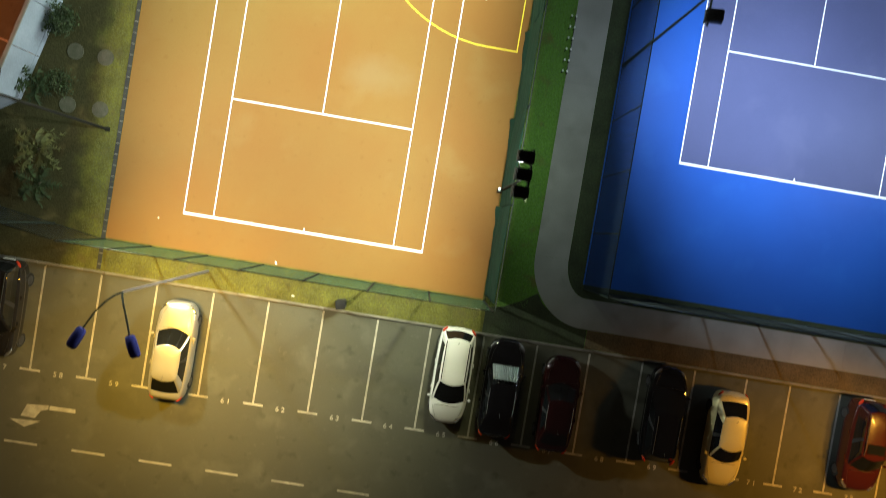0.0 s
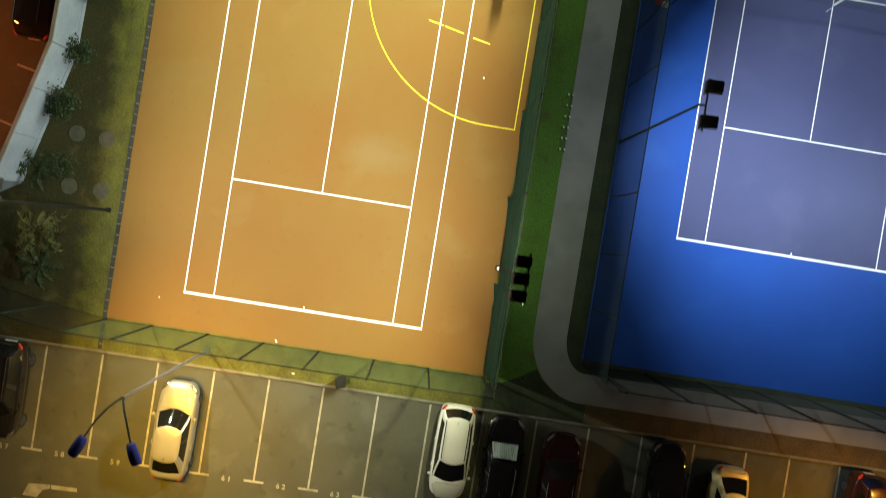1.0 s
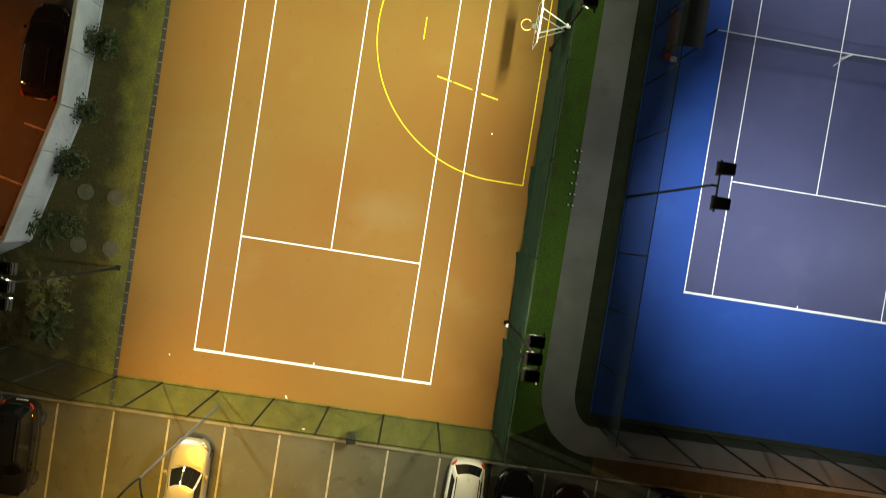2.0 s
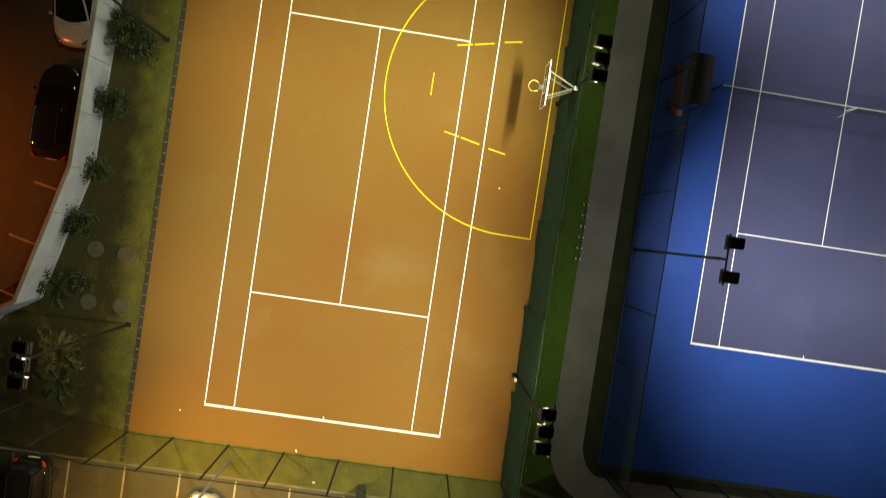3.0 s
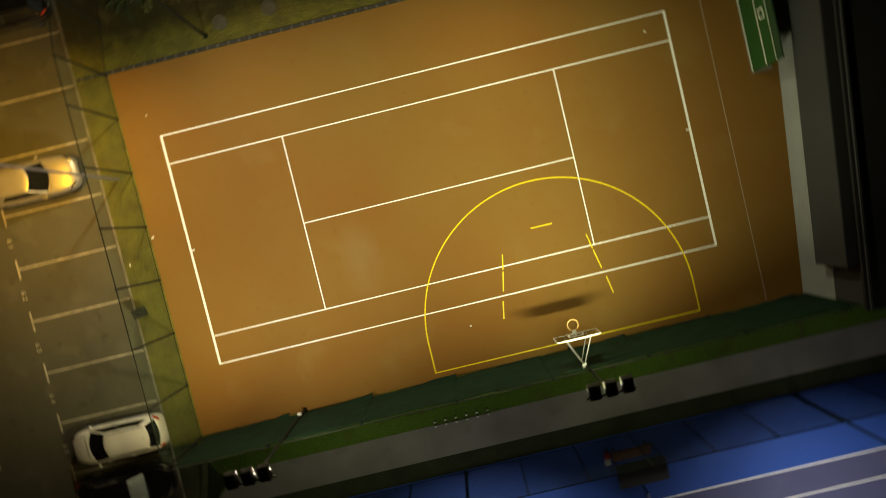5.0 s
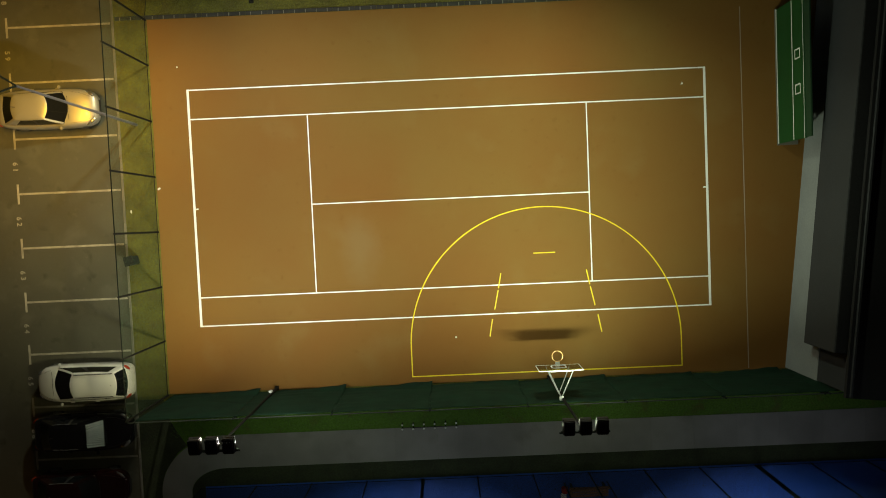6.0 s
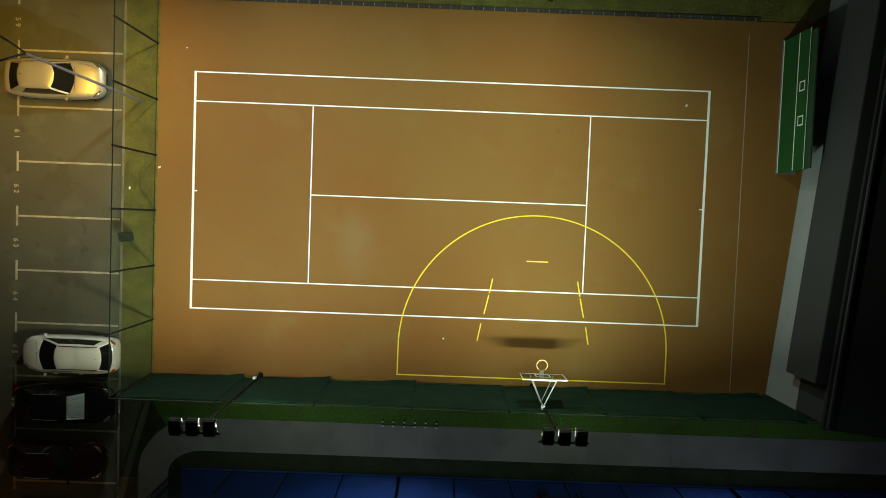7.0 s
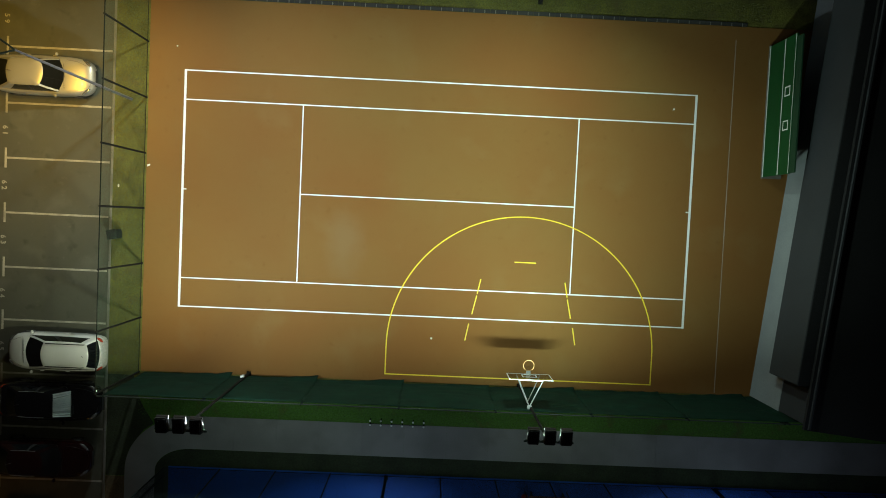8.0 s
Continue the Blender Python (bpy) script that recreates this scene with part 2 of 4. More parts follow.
DARK_WIRE = material("dark_fence_wire", (0.02, 0.028, 0.03), 0.5, (0.015, 0.02, 0.02), 2.0, 40, 0.6, 0.1)
SCREEN = material("green_windscreen_cloth", (0.0075, 0.029, 0.017), 0.9, (0.005, 0.017, 0.011), 1.3, 30, 0.9, 0.2, 0.2)
BOARD_GREEN = material("green_board_paint", (0.008, 0.074, 0.015), 0.6, (0.007, 0.058, 0.011), 0.7, 25, 0.7, 0.08)
JOINT_TAN = material("faded_joint_filler", (0.36, 0.29, 0.23), 0.8, (0.26, 0.19, 0.14), 1.2, 40, 0.8, 0.15)
DRY_EARTH = material("dry_brown_verge", (0.105, 0.074, 0.034), 0.95, (0.066, 0.049, 0.024), 1.1, 12, 0.9, 0.35, 0.6)
# Near-black ground colour with the shade painted in.
SHADED_EARTH = material("dark_damp_earth", (0.034, 0.044, 0.018), 0.95, (0.022, 0.027, 0.013), 1.1, 12, 0.9, 0.3, 0.6)
BOARD_TOP = material("dark_green_mesh_board", (0.012, 0.05, 0.02), 0.7, (0.01, 0.04, 0.015), 1.0, 30, 0.6, 0.1)
STEEL_WHITE = material("white_steel_paint", (0.75, 0.77, 0.76), 0.45, (0.62, 0.64, 0.63), 3.0, 40, 0.5, 0.06)
BACKBOARD = material("clear_backboard_acrylic", (0.86, 0.9, 0.88), 0.03, (0.82, 0.86, 0.84), 3.0, 40, 0.5, 0.03, transmission=1.0)
RIM_ORANGE = material("orange_rim_paint", (0.78, 0.46, 0.14), 0.45, (0.70, 0.38, 0.10), 6.0, 40, 0.5, 0.1)
RUBBER = material("tyre_rubber", (0.018, 0.018, 0.018), 0.85, (0.025, 0.024, 0.022), 6.0, 60, 0.5, 0.15)
ALLOY = material("alloy_rim", (0.13, 0.13, 0.135), 0.4, (0.09, 0.09, 0.095), 6.0, 40, 0.4, 0.05, 0.0, 0.8)
CAR_GLASS = material("tinted_car_glass", (0.008, 0.009, 0.010), 0.03, (0.008, 0.009, 0.010), 1.0, 20, 0.3, 0.02, coat=0.6)
TRIM_BLACK = material("black_plastic_trim", (0.02, 0.02, 0.02), 0.6, (0.03, 0.03, 0.03), 5.0, 40, 0.4, 0.1)
HEADLIGHT = material("clear_headlight_lens", (0.80, 0.82, 0.84), 0.14, (0.66, 0.68, 0.70), 6.0, 40, 0.4, 0.05, metal=0.9, coat=0.8)
TAILLIGHT = material("red_tail_light_lens", (0.55, 0.05, 0.018), 0.10, (0.42, 0.03, 0.012), 6.0, 40, 0.4, 0.05, coat=0.8)
PLATE = material("number_plate_white", (0.7, 0.7, 0.66), 0.5)
LEAF = material("dark_shrub_leaf", (0.032, 0.052, 0.013), 0.85, (0.014, 0.024, 0.009), 2.5, 12, 0.9, 0.35)
# Leaf colour with the yellow lamplight on this palm mixed in.
PALM_LEAF = material("yellow_green_palm_leaf", (0.10, 0.102, 0.026), 0.8, (0.04, 0.045, 0.014), 2.5, 12, 0.9, 0.3)
BARK = material("bark", (0.10, 0.075, 0.05), 0.9, (0.06, 0.045, 0.03), 3.0, 20, 0.8, 0.3, 0.5)
TIMBER = material("brown_bench_timber", (0.26, 0.11, 0.04), 0.6, (0.18, 0.075, 0.03), 2.0, 20, 0.8, 0.2)
SMOKED = material("smoked_roof_sheet", (0.014, 0.014, 0.016), 0.6, (0.02, 0.02, 0.022), 1.0, 20, 0.5, 0.1)
FOIL = material("silver_foil", (0.78, 0.84, 0.86), 0.25, (0.6, 0.66, 0.68), 5.0, 30, 0.6, 0.08, metal=0.5)
RED_CLOTH = material("red_bag_cloth", (0.50, 0.03, 0.02), 0.8)
WHITE_CLOTH = material("white_towel_cloth", (0.72, 0.72, 0.70), 0.9)
NET_CORD = material("black_net_cord", (0.015, 0.015, 0.015), 0.9)
BALL = material("pale_tennis_felt", (0.84, 0.84, 0.70), 0.95)
PAPER = material("white_paper_scrap", (0.75, 0.74, 0.70), 0.9)
STONE = material("round_slab_stone", (0.095, 0.09, 0.066), 0.9, (0.06, 0.06, 0.037), 3.0, 25, 0.9, 0.2, 0.3)
for surface in (BLUE, PURPLE, CONCRETE):
    matt(surface, 0.2)
for surface in (ORANGE, ASPHALT, GRASS):
    matt(surface, 0.07)
for surface in (POLE_STEEL, DARK_STEEL, DARK_WIRE, SCREEN):
    matt(surface, 0.15)
matt(TOP_RAIL, 0.3)
FLOOD_LENS = glowing("floodlight_lens", (1.0, 0.95, 0.85), 6.0)
LAMP_LENS = glowing("street_lamp_lens", (1.0, 0.6, 0.15), 6.0)


# ---- shape helpers ----
def part(name, bm, mat, parent=None, label="", smooth=False):
    me = bpy.data.meshes.new(name)
    bmesh.ops.recalc_face_normals(bm, faces=bm.faces[:])
    bm.to_mesh(me)
    bm.free()
    me.materials.append(mat)
    if smooth:
        for p in me.polygons:
            p.use_smooth = True
    ob = new(name, me)
    if parent:
        ob.parent = parent
    return tagged(ob, label)


def thing(name, label, category, m=None, group="", kind=""):
    ob = new(name)
    ob.matrix_basis = m or Matrix()
    return tagged(ob, label, category, group, kind)


def box(bm, x0, x1, y0, y1, z0, z1, m=None):
    v = [bm.verts.new((m or Matrix()) @ Vector((x, y, z))) for z in (z0, z1) for x, y in ((x0, y0), (x1, y0), (x1, y1), (x0, y1))]
    for f in ((3, 2, 1, 0), (4, 5, 6, 7), (0, 1, 5, 4), (1, 2, 6, 5), (2, 3, 7, 6), (3, 0, 4, 7)):
        bm.faces.new([v[i] for i in f])
    return v


def boxed(*span, bevel=0.0):
    bm = bmesh.new()
    box(bm, *span)
    if bevel:
        bmesh.ops.bevel(bm, geom=bm.edges[:], offset=bevel, segments=2, affect="EDGES")
    return bm


def rod(bm, a, b, r, r2=None, n=8):
    a, b = Vector(a), Vector(b)
    turn = (b - a).to_track_quat("Z", "Y").to_matrix()
    rings = []
    for p, q in ((a, r), (b, r if r2 is None else r2)):
        rings.append([bm.verts.new(p + turn @ Vector((q * math.cos(2 * math.pi * i / n), q * math.sin(2 * math.pi * i / n), 0))) for i in range(n)])
    for i in range(n):
        bm.faces.new((rings[0][i], rings[0][(i + 1) % n], rings[1][(i + 1) % n], rings[1][i]))
    bm.faces.new(rings[0][::-1])
    bm.faces.new(rings[1])


def rods(*spans, n=8):
    bm = bmesh.new()
    for s in spans:
        rod(bm, *s, n=n)
    return bm


def prism(points, z0, z1):
    bm = bmesh.new()
    low = [bm.verts.new((x, y, z0)) for x, y in points]
    high = [bm.verts.new((x, y, z1)) for x, y in points]
    bm.faces.new(low[::-1])
    bm.faces.new(high)
    for i in range(len(points)):
        j = (i + 1) % len(points)
        bm.faces.new((low[i], low[j], high[j], high[i]))
    return bm


def stripe(a, b, width, z0=0.0005, z1=0.004):
    a, b = Vector((*a, 0)), Vector((*b, 0))
    d = (b - a).normalized() * (width / 2)
    s = Vector((-d.y, d.x, 0))
    return prism([(p.x, p.y) for p in (a - s, b - s, b + s, a + s)], z0, z1)


def slab(name, label, category, mat, *span):
    ob = part(name, boxed(*span), mat)
    return tagged(ob, label, category, kind="structure")


# ---- ground, courts, road ----
slab("ground", "bare dark earth reaching to the horizon", "ground", SOIL, -1500, 1500, -1500, 1500, -0.6, -0.16)
slab("lawn", "patchy mown grass between the courts", "grass", GRASS, -3.15, 60, -60, 45, -0.159, -0.02)
road = slab("road", "worn grey asphalt car park and road", "road", ASPHALT, -40, -3.27, -60, 60, -0.159, -0.10)
back_road = tagged(part("road", prism([(3.0, 21.6), (4.9, 19.4), (10.4, 17.9), (40, 17.6), (40, 44), (-1, 44), (-1, 24.4)], -0.019, 0.02), ASPHALT),
                   "asphalt lane behind the white wall", "road", kind="structure")
court = slab("court_floor", "orange acrylic tennis court with white and yellow lines", "court", ORANGE, -1.62, 29.3, -3.08, 14.2, -0.15, 0.0)
blue_court = slab("court_floor", "blue acrylic tennis court surround", "court", BLUE, -0.2, 36.4, -25.6, -7.55, -0.15, 0.0)
CX, CY, L, W = 6.01, -10.99, 23.77, 10.97
part("playing_area", boxed(CX, CX + L, CY - W, CY, -0.1, 0.004), PURPLE, blue_court, "purple acrylic playing area")


def court_lines(parent, x0, ytop, z):
    def line(a, b, w):
        part("court_line", stripe((x0 + a[0], ytop - a[1]), (x0 + b[0], ytop - b[1]), w, z, z + 0.004), WHITE_PAINT, parent)
    h = 0.055
    for x in (h, L - h):
        line((x, 0), (x, W), 0.11)
    for y in (0.035, W - 0.035):
        line((0.11, y), (L - 0.11, y), 0.06)
    for y in (1.37, W - 1.37):
        line((0.11, y), (L - 0.11, y), 0.057)
    for x in (5.485, L - 5.485):
        line((x, 1.3985), (x, W - 1.3985), 0.057)
    line((5.514, W / 2), (L - 5.514, W / 2), 0.055)
    line((0.11, W / 2), (0.24, W / 2), 0.06)
    line((L - 0.24, W / 2), (L - 0.11, W / 2), 0.06)


court_lines(court, 0, W, 0.0005)
court_lines(blue_court, CX, CY, 0.0045)

# basketball markings on the orange court
HX, HY, R = 16.05, -1.37, 6.28
def yellow(a, b, w=0.055):
    part("court_line", stripe(a, b, w, 0.0045, 0.0085), YELLOW_PAINT, court, "yellow basketball line")
yellow((HX - R - 0.03, -2.745), (HX + R + 0.03, -2.745))
for s in (-1, 1):
    yellow((HX + s * R, -2.71), (HX + s * R, HY))
    yellow((HX + s * 1.98, 1.92), (HX + s * 2.12, 1.22))
    yellow((HX + s * 2.135, 1.14), (HX + s * 2.33, 0.24))
    yellow((HX + s * 2.45, -0.20), (HX + s * 2.60, -1.01))
yellow((15.61, 2.78), (16.62, 2.78))
bm = bmesh.new()
rows = [[bm.verts.new((HX + r * math.cos(a), HY + r * math.sin(a), z)) for r, z in ((R - 0.028, 0.0045), (R + 0.028, 0.0045), (R + 0.028, 0.0085), (R - 0.028, 0.0085))]
        for a in [math.pi * i / 72 for i in range(73)]]
for p, q in zip(rows, rows[1:]):
    for i in range(4):
        bm.faces.new((p[i], p[(i + 1) % 4], q[(i + 1) % 4], q[i]))
part("court_line", bm, YELLOW_PAINT, court, "yellow basketball arc")
part("surface_joint", stripe((25.42, -3.0), (25.4, 13.6), 0.042), JOINT_TAN, court, "thin pale joint across the surface")

# drain along the court's edge, in short lengths
drain = tagged(new("drain"), "grey concrete drain channel beside the court", "drain", kind="structure")
bm = boxed(0.006, 0.994, 14.22, 14.40, -0.12, 0.008, bevel=0.01)
first = part("drain_cover", bm, DRAIN, drain)
first.location.x = -3.1
for i in range(1, 29):
    c = new("drain_cover", first.data)
    c.parent, c.location = drain, (-3.1 + i, 0, 0)

bm = boxed(-0.018, 0.018, 14.215, 14.36, 0.009, 0.016)
first = part("drain_bracket", bm, KERB, drain, "pale bracket over the drain")
first.location.x = -2.85
for i in range(1, 58):
    c = new("drain_bracket", first.data)
    c.parent, c.location = drain, (-2.85 + 0.5 * i, 0, 0)

# kerb between verge and car park
kerb = tagged(new("kerb"), "pale concrete kerb between verge and car park", "kerb", kind="structure")
bm = boxed(-3.265, -3.155, 0.006, 0.994, -0.155, -0.005, bevel=0.012)
first = part("kerb_stone", bm, KERB, kerb)
first.location.y = 19
for i in range(1, 46):
    c = new("kerb_stone", first.data)
    c.parent, c.location = kerb, (0, 19 - i, 0)

# concrete footpath with a rounded bend
pavement = tagged(new("pavement"), "grey concrete footpath curving round the blue court", "pavement", kind="structure")
bm = boxed(0.0015, 1.9985, -6.70, -5.14, -0.12, 0.0, bevel=0.003)
first = part("paving_slab", bm, CONCRETE, pavement)
first.location.x = 0.8
for i in range(1, 17):
    c = new("paving_slab", first.data)
    c.parent, c.location = pavement, (0.8 + 2 * i, 0, 0)
bm = boxed(-2.25, -0.85, 0.0015, 2.4985, -0.12, 0.0, bevel=0.003)
first = part("paving_slab", bm, CONCRETE, pavement)
first.location.y = -10.3
for i in range(1, 10):
    c = new("paving_slab", first.data)
    c.parent, c.location = pavement, (0, -10.3 - 2.5 * i, 0)
BX, BY = 0.8, -7.8
for k in range(3):
    a0, a1 = radians(90 + 30 * k + 0.06), radians(120 + 30 * k - 0.06)
    arc = [a0 + (a1 - a0) * i / 8 for i in range(9)]
    outer = [(BX + 3.05 * math.cos(a), BY + 2.66 * math.sin(a)) for a in arc]
    inside = [(BX + 1.65 * math.cos(a), BY + 1.10 * math.sin(a)) for a in reversed(arc)]
    part("paving_slab", prism(outer + inside, -0.12, 0.0), CONCRETE, pavement)

# car park markings
STALLS = [19.2, 16.68, 14.15, 11.63, 9.06, 6.54, 4.02, 1.5, -0.96, -3.46, -5.97, -8.45, -10.98, -13.5, -16.0, -18.1, -20.55, -23.1, -25.6]
RZ = -0.0995
for y in STALLS:
    part("bay_line", stripe((-8.06, y), (-3.35, y), 0.09, RZ, RZ + 0.004), FADED_PAINT, road, "worn cream bay line")
    part("bay_line", stripe((-8.11, y - 0.46), (-8.11, y + 0.46), 0.10, RZ, RZ + 0.004), FADED_PAINT, road, "worn cream bay end bar")
for i in range(14):
    y = 20.4 - 3.05 * i
    part("lane_dash", stripe((-11.47, y), (-11.47, y - 1.5), 0.10, RZ, RZ + 0.004), FADED_PAINT, road, "worn lane dash")


def lettering(text, x, y, size, parent):
    cu = bpy.data.curves.new("bay_number", "FONT")
    cu.body, cu.size, cu.align_x, cu.extrude, cu.space_character, cu.offset = text, size, "CENTER", 0.002, 1.7, 0.008
    tmp = new("bay_number", cu)
    me = bpy.data.meshes.new_from_object(tmp.evaluated_get(bpy.context.evaluated_depsgraph_get()))
    bpy.data.objects.remove(tmp)
    me.materials.clear()
    me.materials.append(FADED_PAINT)
    ob = new("bay_number", me)
    ob.parent = parent
    ob.matrix_basis = pose(x, y, RZ + 0.002, 0, 0, -90)


for number, (a, b) in zip(range(57, 75), zip(STALLS, STALLS[1:])):
    lettering(str(number), -8.26, (a + b) / 2, 0.32, road)
for outline in ([(-9.61, 15.56), (-9.60, 14.40), (-9.77, 14.38), (-9.80, 15.56)], [(-9.68, 16.57), (-9.60, 15.61), (-9.78, 15.60), (-9.89, 15.91), (-10.26, 16.14), (-10.24, 16.78)], [(-10.44, 17.26), (-10.73, 16.55), (-10.37, 15.87)]):
    part("road_arrow", prism(outline, RZ, RZ + 0.004), FADED_PAINT, road, "worn cream turn arrow piece")

bm = prism([(-3.14, -30), (-2.26, -30), (-2.26, -8.11), (-3.14, -8.11)], -0.03, -0.012)
tagged(part("verge", bm, DRY_EARTH), "dry brown earth verge between path and car park", "verge", kind="structure")

# Dark sheet that paints the windscreen fence's shadow over the grass.
bm = prism([(-3.14, -3.3), (-3.14, -8.09), (-2.26, -8.09), (-2.26, -7.8), (-2.06, -6.8), (-1.42, -5.88), (-0.95, -5.56), (-1.45, -4.8), (-1.8, -4.1), (-1.95, -3.3)], -0.03, -0.012)
tagged(part("bare_patch", bm, SHADED_EARTH), "dark patch painted as shade at the bend of the path", "ground", kind="structure")

# Dark sheet that paints the shade along the blue court fence.
bend = [(BX + 1.64 * math.cos(a), BY + 1.09 * math.sin(a)) for a in [radians(90 + 10 * i) for i in range(10)]]
bm = prism([(36.3, -7.56), (36.3, -6.71)] + bend + [(-0.84, -30), (-0.21, -30), (-0.21, -7.56)], -0.03, -0.012)
tagged(part("bare_patch", bm, SHADED_EARTH), "dark strip painted as shade under the blue court fence", "ground", kind="structure")

# round stone slabs set in the grass
for x, y in ((6.33, 15.4), (6.38, 16.75), (4.0, 15.3), (3.98, 16.75)):
    bm = rods(((x, y, -0.1), (x, y, 0.01), 0.36), n=24)
    tagged(part("stepping_stone", bm, STONE), "round grey stone slab set in grass", "paving stone", "round slabs in the grass")


# ---- white boundary wall ----
wall_points = [(34.0, 16.9), (17.0, 17.15), (9.9, 17.35), (3.87, 18.88), (2.9, 20.4), (-2.0, 24.5)]
wall = tagged(new("wall_north"), "white painted panel wall with stains and coping", "wall", kind="structure")
for a, b in zip(wall_points, wall_points[1:]):
    a, b = Vector((*a, 0)), Vector((*b, 0))
    span = (b - a).length
    count = max(1, round(span / 2.4))
    m = Matrix.Translation(a) @ (b - a).to_track_quat("X", "Z").to_matrix().to_4x4()
    step = span / count
    bm = bmesh.new()
    box(bm, 0.012, step - 0.012, -0.07, 0.07, -0.15, 1.95)
    box(bm, 0.012, step - 0.012, -0.085, 0.085, -0.1, 0.25)
    me_first = part("wall_panel", bm, WALL_PAINT, wall)
    me_first.matrix_basis = m
    bm = boxed(0.0, step, -0.085, 0.085, 1.955, 2.02, bevel=0.015)
    top_first = part("coping", bm, KERB, wall)
    top_first.matrix_basis = m
    for i in range(1, count):
        for src in (me_first, top_first):
            c = new(src.name.split(".")[0], src.data)
            c.parent, c.matrix_basis = wall, m @ Matrix.Translation((step * i, 0, 0))

lane_kerb = tagged(new("kerb"), "ochre concrete kerb behind the white wall", "kerb", kind="structure")
for a, b in zip(wall_points[1:], wall_points[2:]):
    a, b = Vector((*a, 0)), Vector((*b, 0))
    count = max(1, round((b - a).length / 1.2))
    m = Matrix.Translation(a) @ (b - a).to_track_quat("X", "Z").to_matrix().to_4x4()
    step = (b - a).length / count
    stone = part("kerb_stone", boxed(0.004, step - 0.004, -0.42, -0.12, -0.1, 0.11, bevel=0.015), OCHRE_KERB, lane_kerb)
    stone.matrix_basis = m
    for i in range(1, count):
        c = new("kerb_stone", stone.data)
        c.parent, c.matrix_basis = lane_kerb, m @ Matrix.Translation((step * i, 0, 0))
for a, b in (((6.5, 20.6), (6.2, 19.35)), ((4.15, 21.4), (3.75, 20.0)), ((9.0, 19.8), (8.75, 18.6))):
    part("bay_line", stripe(a, b, 0.09, 0.0205, 0.0245), FADED_PAINT, back_road, "worn cream bay line")

# ---- building behind the court ----
bdir = Vector((1.08, 10.15, 0)).normalized()
bm4 = Matrix.Translation((27.12, -3.05, 0)) @ bdir.to_track_quat("X", "Z").to_matrix().to_4x4()
building = thing("building", "low pale building with grey fascia and dark flat roof", "building", bm4)
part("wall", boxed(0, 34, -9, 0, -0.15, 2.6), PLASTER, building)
part("upper_wall", boxed(0.02, 33.98, -8.98, -0.02, 2.601, 4.7), FASCIA, building)
part("fascia", boxed(1.55, 34, 0.0, 0.52, 2.3, 4.55, bevel=0.02), FASCIA, building, "projecting grey sheet fascia")
part("roof", boxed(-0.15, 34.1, -9.1, 0.1, 4.701, 4.85), ROOFING, building)
part("ledge", boxed(1.58, 33.9, 0.03, 0.49, 4.551, 4.575, bevel=0.008), ROOFING, building, "dark sheet on top of the fascia")
part("roof_ridge", boxed(-0.1, 34, -0.11, -0.03, 4.851, 4.95), FASCIA, building)

# practice wall
practice = thing("practice_wall", "green tennis practice wall with white target lines", "practice wall")
part("board", boxed(27.0, 27.1, 7.3, 13.35, 0.08, 2.36, bevel=0.01), BOARD_GREEN, practice)
part("upper_board", boxed(27.02, 27.09, 7.32, 13.2, 2.362, 2.78, bevel=0.008), BOARD_TOP, practice, "dark green upper board")
part("base", boxed(26.97, 27.9, 7.24, 13.4, -0.1, 0.08, bevel=0.01), KERB, practice, "pale concrete base")
for z, w in ((1.42, 0.05), (2.30, 0.025)):
    part("painted_line", boxed(26.992, 26.999, 7.32, 13.33, z - w / 2, z + w / 2), WHITE_PAINT, practice)
part("painted_line", boxed(26.985, 27.0, 7.3, 13.35, 0.085, 0.13), WHITE_PAINT, practice)
for y in (9.45, 10.95):
    bm = bmesh.new()
    for s in (-1, 1):
        box(bm, 26.99, 26.999, y + s * 0.19 - 0.025, y + s * 0.19 + 0.025, 1.62, 2.05)
        box(bm, 26.991, 26.998, y - 0.165, y + 0.165, 1.835 + s * 0.19 - 0.025, 1.835 + s * 0.19 + 0.025)
    part("target_square", bm, WHITE_PAINT, practice)
for y in (7.6, 10.3, 13.0):
    part("brace", rods(((27.12, y, 2.6), (27.85, y, 0.08), 0.04)), GALV, practice)


# ---- fences ----
def wires(length, height, pitch, r):
    """Chain-link mesh in the plane y = 0."""
    verts, faces = [], []
    def strand(x0, z0, x1, z1):
        k = len(verts)
        for x, z in ((x0, z0), (x1, z1)):
            verts.extend(((x - r * 0.7, -r * 0.6, z), (x + r * 0.7, -r * 0.6, z), (x, r, z)))
        faces.extend(((k, k + 1, k + 4, k + 3), (k + 1, k + 2, k + 5, k + 4), (k + 2, k, k + 3, k + 5)))
    n = int((length + height) / pitch)
    for i in range(n):
        s = i * pitch
        x0, z0 = (0, height - s) if s < height else (s - height, 0)
        x1, z1 = (s, height) if s < length else (length, height - (s - length))
        strand(x0, z0, x1, z1)
        strand(length - x0, z0, length - x1, z1)
    me = bpy.data.meshes.new("mesh_panel")
    me.from_pydata(verts, [], faces)
    return me


